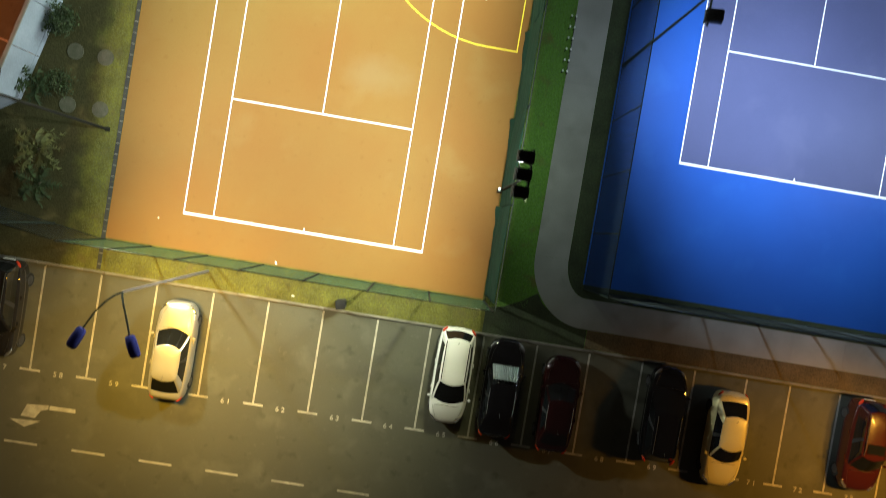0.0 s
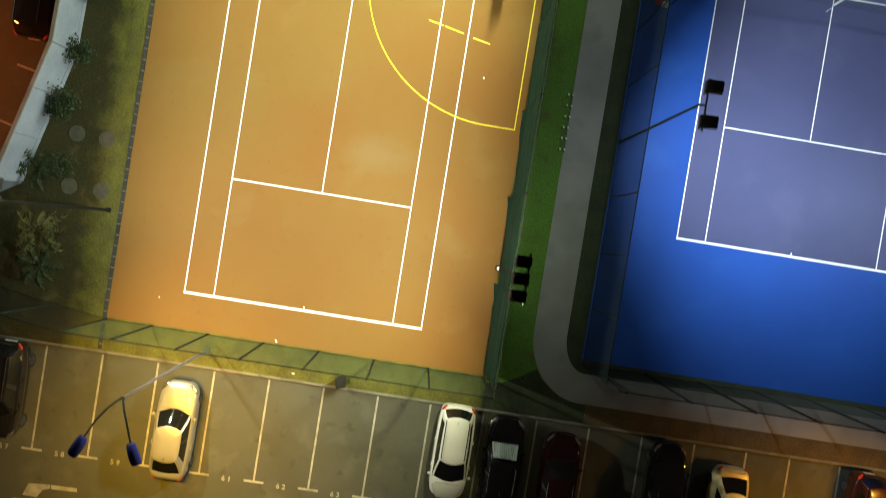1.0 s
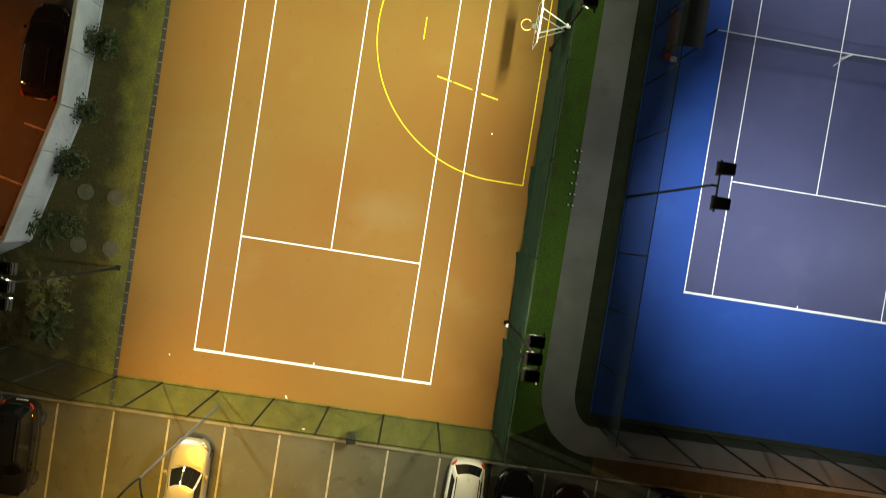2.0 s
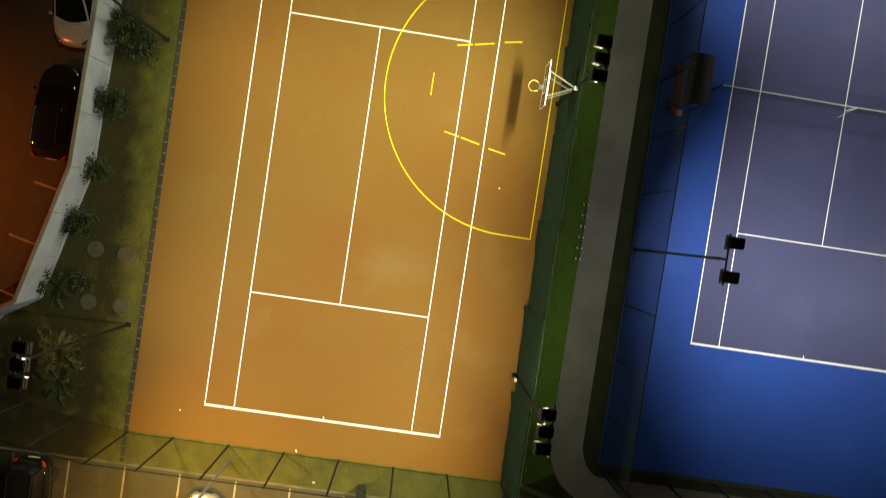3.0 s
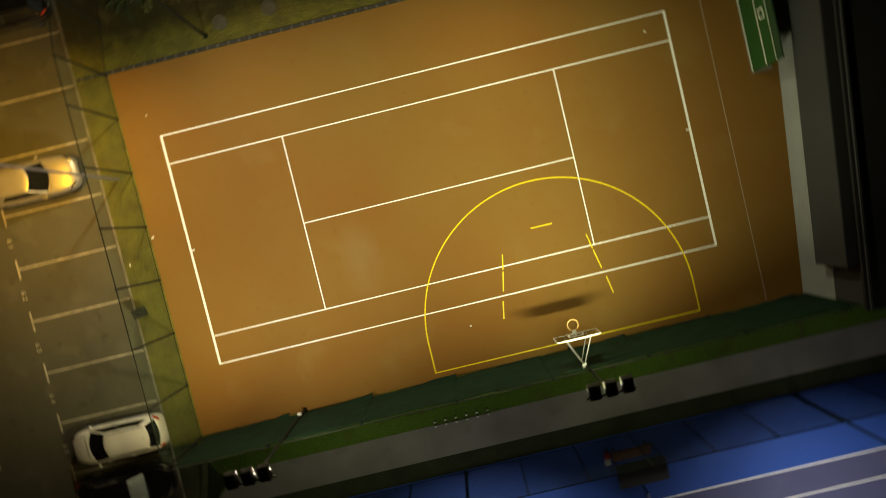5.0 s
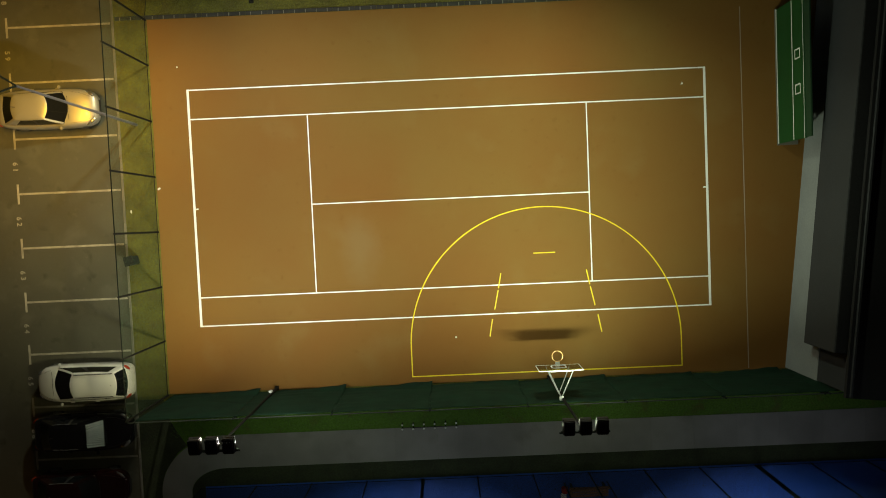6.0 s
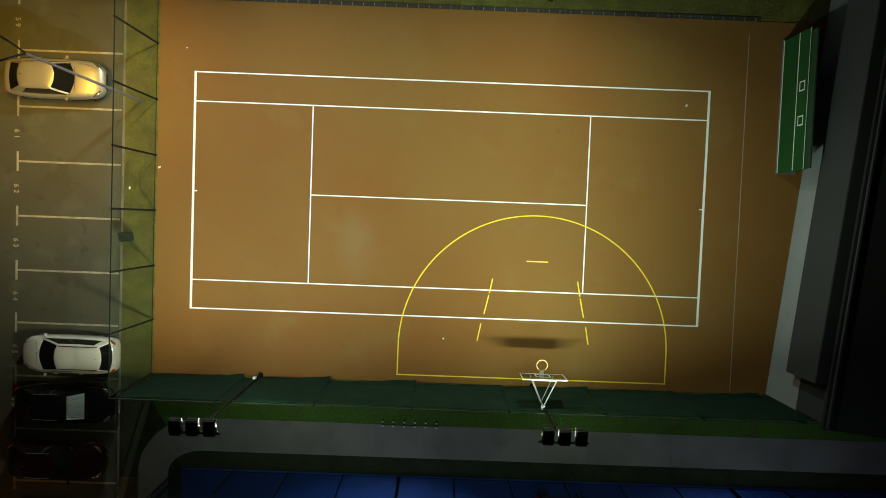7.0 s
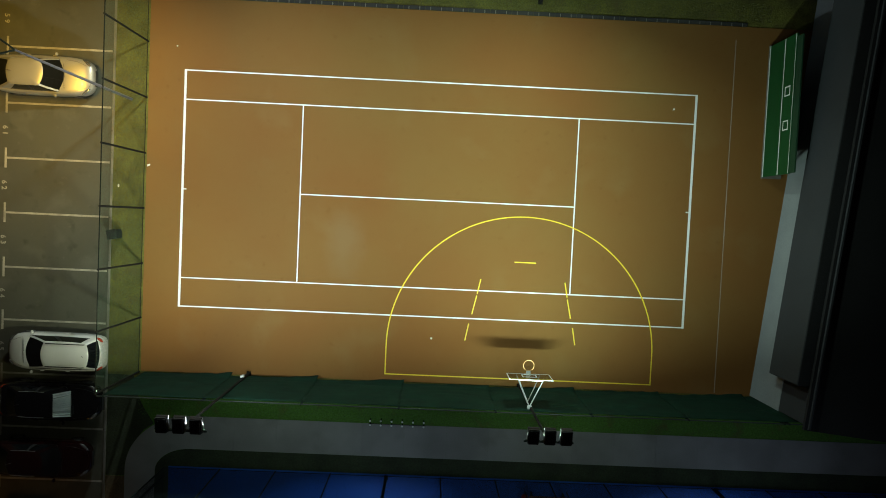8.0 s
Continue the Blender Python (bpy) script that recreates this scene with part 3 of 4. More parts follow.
def fence(name, label, a, b, posts, height, steel, wire, pitch=0.065, r=0.0031, mid=True, mesh=True, thick=0.045):
    a, b = Vector((*a, 0)), Vector((*b, 0))
    m = Matrix.Translation(a) @ (b - a).to_track_quat("X", "Z").to_matrix().to_4x4()
    ob = thing(name, label, "fence", m)
    length = (b - a).length
    for s in posts:
        part("post", rods(((s, 0, -0.1), (s, 0, height + 0.04), thick)), steel, ob)
    for z in (height, height * 0.5, 0.06) if mid else (height, 0.06):
        part("rail", rods(((0, 0.0, z), (length, 0.0, z), 0.024 if z == height else 0.014)), (TOP_RAIL if mesh else RAIL_STEEL) if z == height else steel, ob)
    if mesh:
        me = wires(length, height, pitch, r)
        me.materials.append(wire)
        net = new("mesh_panel", me)
        net.parent = ob
        tagged(net, "woven wire mesh", kind="stuff")
    return ob


FH = 4.05
fence("fence", "tall green wire mesh fence beside the car park", (-1.7, -3.15), (-1.7, 14.3), [0.02, 2.57, 5.1, 7.66, 10.2, 12.75, 15.3, 17.35], FH, POLE_STEEL, WIRE, 0.065, 0.0015, mid=False)
fence("fence", "tall wire mesh fence running on past the court", (-1.68, 14.36), (-0.6, 21.6), [2.2, 4.7, 7.3], FH, DARK_STEEL, DARK_WIRE, 0.065, 0.0015, mid=False)
screen_fence = fence("fence", "tall fence hung with dark green windscreen cloth", (-1.66, -3.2), (27.9, -3.2), [0.3 + 4.0 * i for i in range(8)] + [28.5], FH, DARK_STEEL, WIRE, mesh=False)
fence("fence", "tall dark wire mesh fence of the blue court", (-0.42, -7.62), (36.4, -7.62), [0.02 + 2.6 * i for i in range(15)], FH, DARK_STEEL, DARK_WIRE, 0.055, 0.0036, mid=False, thick=0.032)
fence("fence", "tall dark wire mesh fence beside the footpath", (-0.42, -7.75), (-0.42, -25.6), [0.28 + 2.57 * i for i in range(7)], 5.3, POLE_STEEL, DARK_WIRE, 0.06, 0.0018, mid=False, thick=0.05)

# windscreen cloth, one sheet to each bay, slack and wrinkled
rnd = random.Random(5)
for i in range(1, 9):
    x0 = 0.3 + 4.0 * (i - 1) - 0.04
    x1 = min(0.34 + 4.0 * i, 29.3)
    bm = bmesh.new()
    nx, nz = 28, 30
    sag = rnd.uniform(0.05, 0.14)
    phase = rnd.uniform(0, 9)
    flare = rnd.uniform(0.06, 0.2)
    grid = []
    for ix in range(nx + 1):
        u = ix / nx
        col = []
        for iz in range(nz + 1):
            v = iz / nz
            x = x0 + (x1 - x0) * u
            belly = 0.07 + sag * math.sin(math.pi * u) * math.sin(math.pi * v) ** 0.7 + 0.02 * noise.noise((x * 1.8 + phase, v * 4, 0)) + 0.03 * noise.noise((x * 0.5, v * 13 + phase, 3)) + (flare * u ** 2 + 0.05 * noise.noise((x * 2.1, phase, 7))) * max(0.0, 1 - v * 7)
            z = 0.10 + (FH - 0.15) * v - 0.03 * math.sin(math.pi * u) * v + (0.06 * noise.noise((x * 1.3, phase, 0)) if iz == 0 else 0)
            col.append(bm.verts.new((x, belly, z)))
        grid.append(col)
    for ix in range(nx):
        for iz in range(nz):
            bm.faces.new((grid[ix][iz], grid[ix + 1][iz], grid[ix + 1][iz + 1], grid[ix][iz + 1]))
    cloth = part("windscreen", bm, SCREEN, screen_fence, "dark green slack windscreen cloth", smooth=True)
    thick = cloth.modifiers.new("thickness", "SOLIDIFY")
    thick.thickness = 0.006


# ---- floodlight poles ----
def flood_head(parent, m, tilt):
    hm = m @ pose(0, 0, 0, tilt, 0, 0)
    bm = bmesh.new()
    box(bm, -0.20, 0.20, -0.28, 0.28, -0.05, 0.10)
    bmesh.ops.bevel(bm, geom=bm.edges[:], offset=0.03, segments=2, affect="EDGES")
    head = part("lamp_head", bm, BLACK_METAL, parent)
    head.matrix_basis = hm
    fin = None
    for i in range(5):
        if fin is None:
            fin = part("fin", boxed(-0.165, -0.15, -0.2, 0.18, 0.1, 0.135), BLACK_METAL, head).data
        else:
            c = new("fin", fin)
            c.parent, c.location = head, (0.079 * i, 0, 0)
    part("lens", boxed(-0.16, 0.16, -0.23, 0.23, -0.062, -0.052), FLOOD_LENS, head)
    bm = bmesh.new()
    for a, b, c, d in ((-0.2, 0.2, 0.25, 0.28), (-0.2, 0.2, -0.28, -0.25), (-0.2, -0.175, -0.248, 0.248), (0.175, 0.2, -0.248, 0.248)):
        box(bm, a, b, c, d, -0.17, -0.045)
    part("hood", bm, BLACK_METAL, head)
    part("bracket", rods(((-0.23, -0.15, 0.0), (-0.23, -0.26, -0.22), 0.018), ((0.23, -0.15, 0.0), (0.23, -0.26, -0.22), 0.018), ((-0.23, -0.26, -0.22), (0.23, -0.26, -0.22), 0.02)), DARK_STEEL, head)


def flood_pole(x, y, turn, heads, gap, height, reach, label):
    ob = thing("floodlight_pole", label, "floodlight", pose(x, y, -0.03, 0, 0, turn), "floodlight poles round the courts")
    part("pole", rods(((0, 0, 0), (0, 0, height), 0.07, 0.045), n=12), POLE_STEEL if heads == 3 else DARK_STEEL, ob)
    part("base_plate", boxed(-0.11, 0.11, -0.11, 0.11, -0.02, 0.03, bevel=0.005), POLE_STEEL, ob)
    half = gap * (heads - 1) / 2
    part("crossbar", rods(((-half - 0.3, reach, height), (half + 0.3, reach, height), 0.035), ((0, 0, height - 0.05), (0, reach, height), 0.04)), DARK_STEEL, ob)
    for i in range(heads):
        flood_head(ob, pose(-half + gap * i, reach + (0.25 if heads == 3 else 0.10), height + 0.22), 11)
    return ob


for px, py, side, tall in FLOODS:
    flood_pole(px, py, 0 if side > 0 else 180, 3, 0.58, tall, -0.03, "tall steel pole with three black floodlights")
for px, py, side, _ in BLUE_FLOODS:
    flood_pole(px, py, 0 if side > 0 else 180, 2, 1.15, 8.8, 0.2, "dark pole with two floodlights at the blue court")
part("junction_box", boxed(-0.07, 0.07, 0.06, 0.16, 0.98, 1.18, bevel=0.01), STEEL_WHITE, bpy.data.objects["floodlight_pole"], "small white junction box")


# ---- street lamps ----
def street_lamp(x, y):
    ob = thing("street_lamp", "double-armed street lamp with dark blue heads", "street lamp", pose(x, y, -0.03), "street lamps along the car park")
    part("pole", rods(((0, 0, 0), (-0.09, 0.06, 4.5), 0.07, 0.055), ((-0.09, 0.06, 4.5), (-0.18, 0.12, 8.3), 0.055, 0.04), n=12), LAMP_STEEL, ob)
    for s in (-1, 1):
        bm = bmesh.new()
        pts = [Vector((-0.18, 0.12, 8.25)), Vector((-0.28, 0.12 + 0.12 * s, 8.5)), Vector((-0.48, 0.12 + 0.28 * s, 8.72)), Vector((-0.85, 0.13 + 0.5 * s, 8.87)), Vector((-1.45, 0.14 + 0.76 * s, 8.95))]
        for a, b in zip(pts, pts[1:]):
            rod(bm, a, b, 0.035, 0.03)
        part("arm", bm, DARK_STEEL, ob)
        way = Vector((-0.9, 0.42 * s, 0)).normalized()
        bm = bmesh.new()
        rings = []
        for u, w, h in ((0, 0.10, 0.05), (0.05, 0.16, 0.09), (0.25, 0.185, 0.11), (0.55, 0.19, 0.11), (0.68, 0.175, 0.09), (0.75, 0.12, 0.05)):
            rings.append([bm.verts.new((u, w * math.cos(t), h * math.sin(t) if math.sin(t) > 0 else 0.3 * h * math.sin(t))) for t in [2 * math.pi * k / 14 for k in range(14)]])
        for p, q in zip(rings, rings[1:]):
            for k in range(14):
                bm.faces.new((p[k], p[(k + 1) % 14], q[(k + 1) % 14], q[k]))
        bm.faces.new(rings[0][::-1])
        bm.faces.new(rings[-1])
        head = part("lamp_head", bm, NAVY_METAL, ob, "dark blue lamp head", smooth=True)
        head.matrix_basis = Matrix.Translation(pts[-1] - way * 0.05) @ way.to_track_quat("X", "Z").to_matrix().to_4x4()
        part("lens", boxed(0.2, 0.65, -0.12, 0.12, -0.06, -0.045), LAMP_LENS, head)


street_lamp(-2.4, 9.48)
street_lamp(-2.4, -23.8)


# ---- basketball hoop on the floodlight pole ----
hoop = thing("basketball_hoop", "clear basketball backboard in white frame with orange rim", "basketball hoop", pose(16.05, 0, 0))
part("backboard", boxed(-0.9, 0.9, -1.845, -1.815, 2.9, 3.95, bevel=0.006), BACKBOARD, hoop)
bm = bmesh.new()
for z in (2.9, 3.95):
    box(bm, -0.915, 0.915, -1.848, -1.812, z - 0.014, z + 0.014)
for x in (-0.9, 0.9):
    box(bm, x - 0.015, x + 0.015, -1.846, -1.814, 2.915, 3.935)
part("frame", bm, STEEL_WHITE, hoop)
bm = bmesh.new()
for x in (-0.29, 0.29):
    box(bm, x - 0.025, x + 0.025, -1.813, -1.806, 3.07, 3.5)
for z in (3.07, 3.5):
    box(bm, -0.265, 0.265, -1.813, -1.806, z - 0.025, z + 0.025)
part("target_square", bm, STEEL_WHITE, hoop)
bm = bmesh.new()
n = 28
for i in range(n):
    a, b = 2 * math.pi * i / n, 2 * math.pi * (i + 1) / n
    rod(bm, (0.225 * math.cos(a), -1.42 + 0.225 * math.sin(a), 3.05), (0.225 * math.cos(b), -1.42 + 0.225 * math.sin(b), 3.05), 0.016, n=6)
part("rim", bm, RIM_ORANGE, hoop)
part("rim_bracket", boxed(-0.09, 0.09, -1.8, -1.63, 2.99, 3.06, bevel=0.01), STEEL_WHITE, hoop)
bm = bmesh.new()
for i in range(12):
    for s in (-1, 1):
        for k in range(3):
            a, b = 2 * math.pi * (i + s * k * 0.5) / 12, 2 * math.pi * (i + s * (k + 1) * 0.5) / 12
            ra, rb = 0.22 - 0.03 * k, 0.19 - 0.03 * k
            rod(bm, (ra * math.cos(a), -1.42 + ra * math.sin(a), 3.04 - 0.14 * k), (rb * math.cos(b), -1.42 + rb * math.sin(b), 2.9 - 0.14 * k), 0.0025, n=3)
part("net", bm, NET_CORD, hoop)
for s in (-1, 1):
    part("arm", rods(((0.0, -3.0, 3.75), (s * 0.5, -1.87, 3.85), 0.027)), GALV, hoop)
    part("arm", rods(((0.0, -3.0, 3.1), (s * 0.5, -1.87, 3.0), 0.022)), GALV, hoop)
part("cross_tie", rods(((-0.5, -1.88, 3.85), (0.5, -1.88, 3.85), 0.02)), STEEL_WHITE, hoop)
part("clamp", boxed(-0.085, 0.085, -3.1, -2.93, 3.70, 3.80, bevel=0.01), GALV, hoop)


# ---- tennis net on the blue court ----
net = thing("tennis_net", "black tennis net with white band across the blue court", "tennis net", pose(CX + L / 2, 0, 0.004))
for y in (-10.08, -22.87):
    part("post", rods(((0, y, 0), (0, y, 1.08), 0.04)), DARK_STEEL, net)
def net_height(y):
    return 0.914 + 0.156 * abs(y + 16.475) / 6.395
bm = bmesh.new()
rings = [[bm.verts.new((x, y, net_height(y) + z)) for x, z in ((-0.018, 0), (0.018, 0), (0.018, -0.05), (-0.018, -0.05))] for y in [-10.1 - 12.75 * i / 24 for i in range(25)]]
for p, q in zip(rings, rings[1:]):
    for k in range(4):
        bm.faces.new((p[k], p[(k + 1) % 4], q[(k + 1) % 4], q[k]))
part("band", bm, STEEL_WHITE, net, "white headband")
bm = bmesh.new()
for i in range(171):
    y = -10.1 - 0.075 * i
    rod(bm, (0, y, 0.02), (0, y, net_height(y) - 0.05), 0.003, n=3)
for k in range(12):
    rod(bm, (0, -10.1, 0.03 + 0.075 * k), (0, -22.85, 0.03 + 0.075 * k), 0.003, n=3)
part("netting", bm, NET_CORD, net)
part("centre_strap", boxed(-0.035, 0.035, -16.5, -16.45, 0, 0.9), STEEL_WHITE, net)
part("strap_anchor", rods(((0, -16.475, 0.86), (-0.35, -16.2, 0.0), 0.012)), STEEL_WHITE, net)


# ---- bench shelter ----
shelter = thing("bench_shelter", "dark roofed players' shelter beside the blue court", "shelter", pose(16.6, -8.0, 0))
for x in (0.05, 2.05):
    for y in (-0.1, -1.0):
        part("post", rods(((x, y, 0), (x, y, 2.15), 0.03)), DARK_STEEL, shelter)
bm = bmesh.new()
cols = [[bm.verts.new((x, -0.05 - 1.1 * k / 8, 2.15 + 0.14 * math.sin(math.pi * k / 8))) for k in range(9)] for x in (-0.05, 2.15)]
for k in range(8):
    bm.faces.new((cols[0][k], cols[1][k], cols[1][k + 1], cols[0][k + 1]))
sheet = part("roof", bm, SMOKED, shelter)
sheet.modifiers.new("thickness", "SOLIDIFY").thickness = 0.02
bench = thing("bench", "brown slatted timber bench inside the shelter", "bench", pose(16.7, -8.1, 0))
for k in range(4):
    part("slat", boxed(0.1, 1.9, -0.13 - 0.12 * k, -0.03 - 0.12 * k, 0.44, 0.47, bevel=0.006), TIMBER, bench)
for k in range(2):
    part("slat", boxed(0.1, 1.9, 0.0, 0.025, 0.6 + 0.16 * k, 0.71 + 0.16 * k, bevel=0.006), TIMBER, bench)
for x in (0.25, 1.75):
    part("leg", boxed(x - 0.03, x + 0.03, -0.47, 0.0, 0, 0.44), DARK_STEEL, bench)
tagged(part("sports_bag", boxed(16.5, 16.78, -8.5, -8.2, 0.0, 0.32, bevel=0.05), RED_CLOTH), "red cloth sports bag on the court floor", "bag")
tagged(part("towel", boxed(16.46, 16.72, -8.85, -8.54, 0.0, 0.12, bevel=0.03), WHITE_CLOTH), "folded white towel on the court floor", "towel")

# litter bin
bin_ = thing("litter_bin", "black square litter bin on the grass verge", "bin", pose(-2.85, 3.25, -0.02, 0, 0, 12))
part("body", boxed(-0.2, 0.2, -0.2, 0.2, 0.0, 0.62, bevel=0.03), BLACK_METAL, bin_)
part("lid", boxed(-0.22, 0.22, -0.22, 0.22, 0.621, 0.68, bevel=0.02), BLACK_METAL, bin_)

# cycle rack at the path's edge
rack = thing("cycle_rack", "low dark steel cycle rack with white caps for glints", "cycle rack", pose(9.2, -5.0, -0.02))
for i in range(6):
    x = 0.5 * i
    part("hoop", rods(((x, -0.1, 0), (x, -0.1, 0.4), 0.022), ((x, 0.1, 0), (x, 0.1, 0.4), 0.022), ((x, -0.1, 0.38), (x, 0.1, 0.38), 0.008)), POLE_STEEL, rack)
    # White caps paint the glints on the hoop ends.
    for y in (-0.1, 0.1):
        part("cap", rods(((x, y, 0.401), (x, y, 0.43), 0.05, 0.04)), STEEL_WHITE, rack, "white cap in place of a glint")
part("rail", rods(((-0.1, -0.15, 0.03), (2.6, -0.15, 0.03), 0.01)), POLE_STEEL, rack)

# small things on the court
for x, y, size in ((11.87, -0.97, 0.05), (-0.35, 12.0, 0.036)):
    bm = bmesh.new()
    bmesh.ops.create_uvsphere(bm, u_segments=12, v_segments=8, radius=size, matrix=Matrix.Translation((x, y, size)))
    tagged(part("tennis_ball", bm, BALL, smooth=True), "pale yellow tennis ball lying on the court", "ball", "balls left on the court")
bm = prism([(22.62, 10.2), (22.74, 10.22), (22.69, 10.33)], 0.001, 0.012)
tagged(part("paper_scrap", bm, PAPER), "torn white paper scrap on the court", "litter")


def scrap(label, x, y, z, size, turn, mat):
    """A small creased sheet."""
    bm = prism([(-size, -size * 0.45), (size * 0.2, -size * 0.5), (size, -size * 0.1), (size * 0.7, size * 0.5), (-size * 0.5, size * 0.4)], 0.001, 0.014)
    ob = part("litter_scrap", bm, mat)
    ob.matrix_basis = pose(x, y, z, 4, -5, turn)
    tagged(ob, label, "litter", "scattered litter")


scrap("white paper scrap at the court's edge", -1.52, 6.5, 0.008, 0.09, 20, PAPER)
scrap("pale paper scrap lying on the grass", -2.88, 5.5, -0.005, 0.08, 75, PAPER)


# ---- cars ----
def loft(bm, sections, cap=True):
    rings = [[bm.verts.new(p) for p in s] for s in sections]
    n = len(rings[0])
    for p, q in zip(rings, rings[1:]):
        for k in range(n):
            bm.faces.new((p[k], p[(k + 1) % n], q[(k + 1) % n], q[k]))
    if cap:
        bm.faces.new(rings[0][::-1])
        bm.faces.new(rings[-1])


def lens(centre, radii, turn):
    bm = bmesh.new()
    bmesh.ops.create_icosphere(bm, subdivisions=2, radius=1.0, matrix=pose(*centre, 0, 0, turn) @ Matrix.Diagonal((*radii, 1)))
    return bm


def outline(x0, x1, y, bow, sweep, corner):
    """Plan of a car's cabin, from its front centre round by the left side; the edges bow outwards."""
    right = []
    for i in range(7):
        u = i / 6
        right.append((x1 - bow * u * u, (y - corner) * u))
    for i in range(1, 4):
        a = math.pi / 2 * i / 4
        right.append((x1 - bow - corner + corner * math.cos(a), y - corner + corner * math.sin(a)))
    xa, xb = x1 - bow - corner, x0 + sweep + corner
    for i in range(13):
        u = i / 12
        right.append((xa + (xb - xa) * u, y * (1 - 0.07 * max(0, u - 0.45) ** 2 / 0.3)))
    last = right[-1][1]
    for i in range(1, 4):
        a = math.pi / 2 * i / 4
        right.append((xb - corner * math.sin(a), last - corner + corner * math.cos(a)))
    for i in range(7):
        u = 1 - i / 6
        right.append((x0 + sweep * u * u, (last - corner) * u))
    return right + [(x, -y) for x, y in reversed(right[1:-1])]


def greenhouse(ob, paint, xw0, xw1, xr0, xr1, yb, yt, low, top, rear):
    """Roof, pillars and glass of a car as one rounded shell, cut into its parts."""
    lip = top - 0.075
    rings, levels = [], (0.0, 0.07, 0.28, 0.5, 0.72, 0.9, 0.97, 1.0)
    for t in levels:
        q = t + 0.10 * t * (1 - t)
        f = 1 - (1 - t) ** 1.12
        plan = outline(xr0 + (xr1 - xr0) * f, xw0 + (xw1 - xw0) * f, yb + (yt - yb) * t ** 1.25, 0.20 - 0.08 * t, 0.08, 0.13)
        rings.append([Vector((x, y, low + (lip - low) * q)) for x, y in plan])
    edge, mid = rings[-1], (xw1 + xr1) / 2
    for k in (0.96, 0.88, 0.7, 0.45, 0.2):
        rings.append([Vector((mid + (p.x - mid) * k, p.y * k, lip + 0.075 * (1 - k ** 4))) for p in edge])
    n = len(edge)
    half = n // 2
    pieces = collections.defaultdict(list)
    for j in range(len(rings) - 1):
        for i in range(n):
            k = i if i < half else n - 1 - i
            side = 0 if i < half else 1
            if j >= 6:
                tag = ("roof", 0)
            elif j == 0:
                tag = ("scuttle", 0)
            elif k < 7:
                tag = ("windscreen", 0)
            elif k < 9:
                tag = ("front_pillar", side)
            elif k < 14:
                tag = ("side_window", side)
            elif k < 15:
                tag = ("door_pillar", side)
            elif k < 22 - rear + 1:
                tag = ("side_window", side + 2)
            elif k < 25:
                tag = ("rear_pillar", side)
            else:
                tag = ("rear_window", 0)
            pieces[tag].append((rings[j][i], rings[j][(i + 1) % n], rings[j + 1][(i + 1) % n], rings[j + 1][i]))
    pieces["roof", 0].append(tuple(rings[-1]))
    for (name, _), quads in pieces.items():
        bm = bmesh.new()
        for quad in quads:
            bm.faces.new([bm.verts.new(p) for p in quad])
        bmesh.ops.remove_doubles(bm, verts=bm.verts[:], dist=0.0005)
        mat = CAR_GLASS if "win" in name else TRIM_BLACK if name in ("door_pillar", "scuttle") else paint
        part(name, bm, mat, ob, smooth=True)


def sunshade(ob, h, height):
    """A pleated silver sheet laid over the windscreen."""
    bm = bmesh.new()
    rise = height / 1.45
    lo, hi = Vector((0.455 * h + 0.01, 0, 0.93 * rise + 0.06)), Vector((0.19 * h + 0.05, 0, height + 0.0))
    cols = []
    rnd = random.Random(12)
    for i in range(27):
        y = -0.60 + 1.20 * i / 26
        fan = 0.78 + 0.10 * math.cos(2 * math.pi * (i % 13) / 13)
        off = (0.09 if i % 2 else 0.0) + rnd.uniform(0, 0.012)
        cols.append([bm.verts.new((p.x + off, y * f, p.z + off)) for p, f in ((lo, 1.0), (hi, fan))])
    for p, q in zip(cols, cols[1:]):
        bm.faces.new((p[0], q[0], q[1], p[1]))
    sheet = part("sunshade", bm, FOIL, ob, "silver pleated sunshade over the windscreen")
    sheet.modifiers.new("thickness", "SOLIDIFY").thickness = 0.006


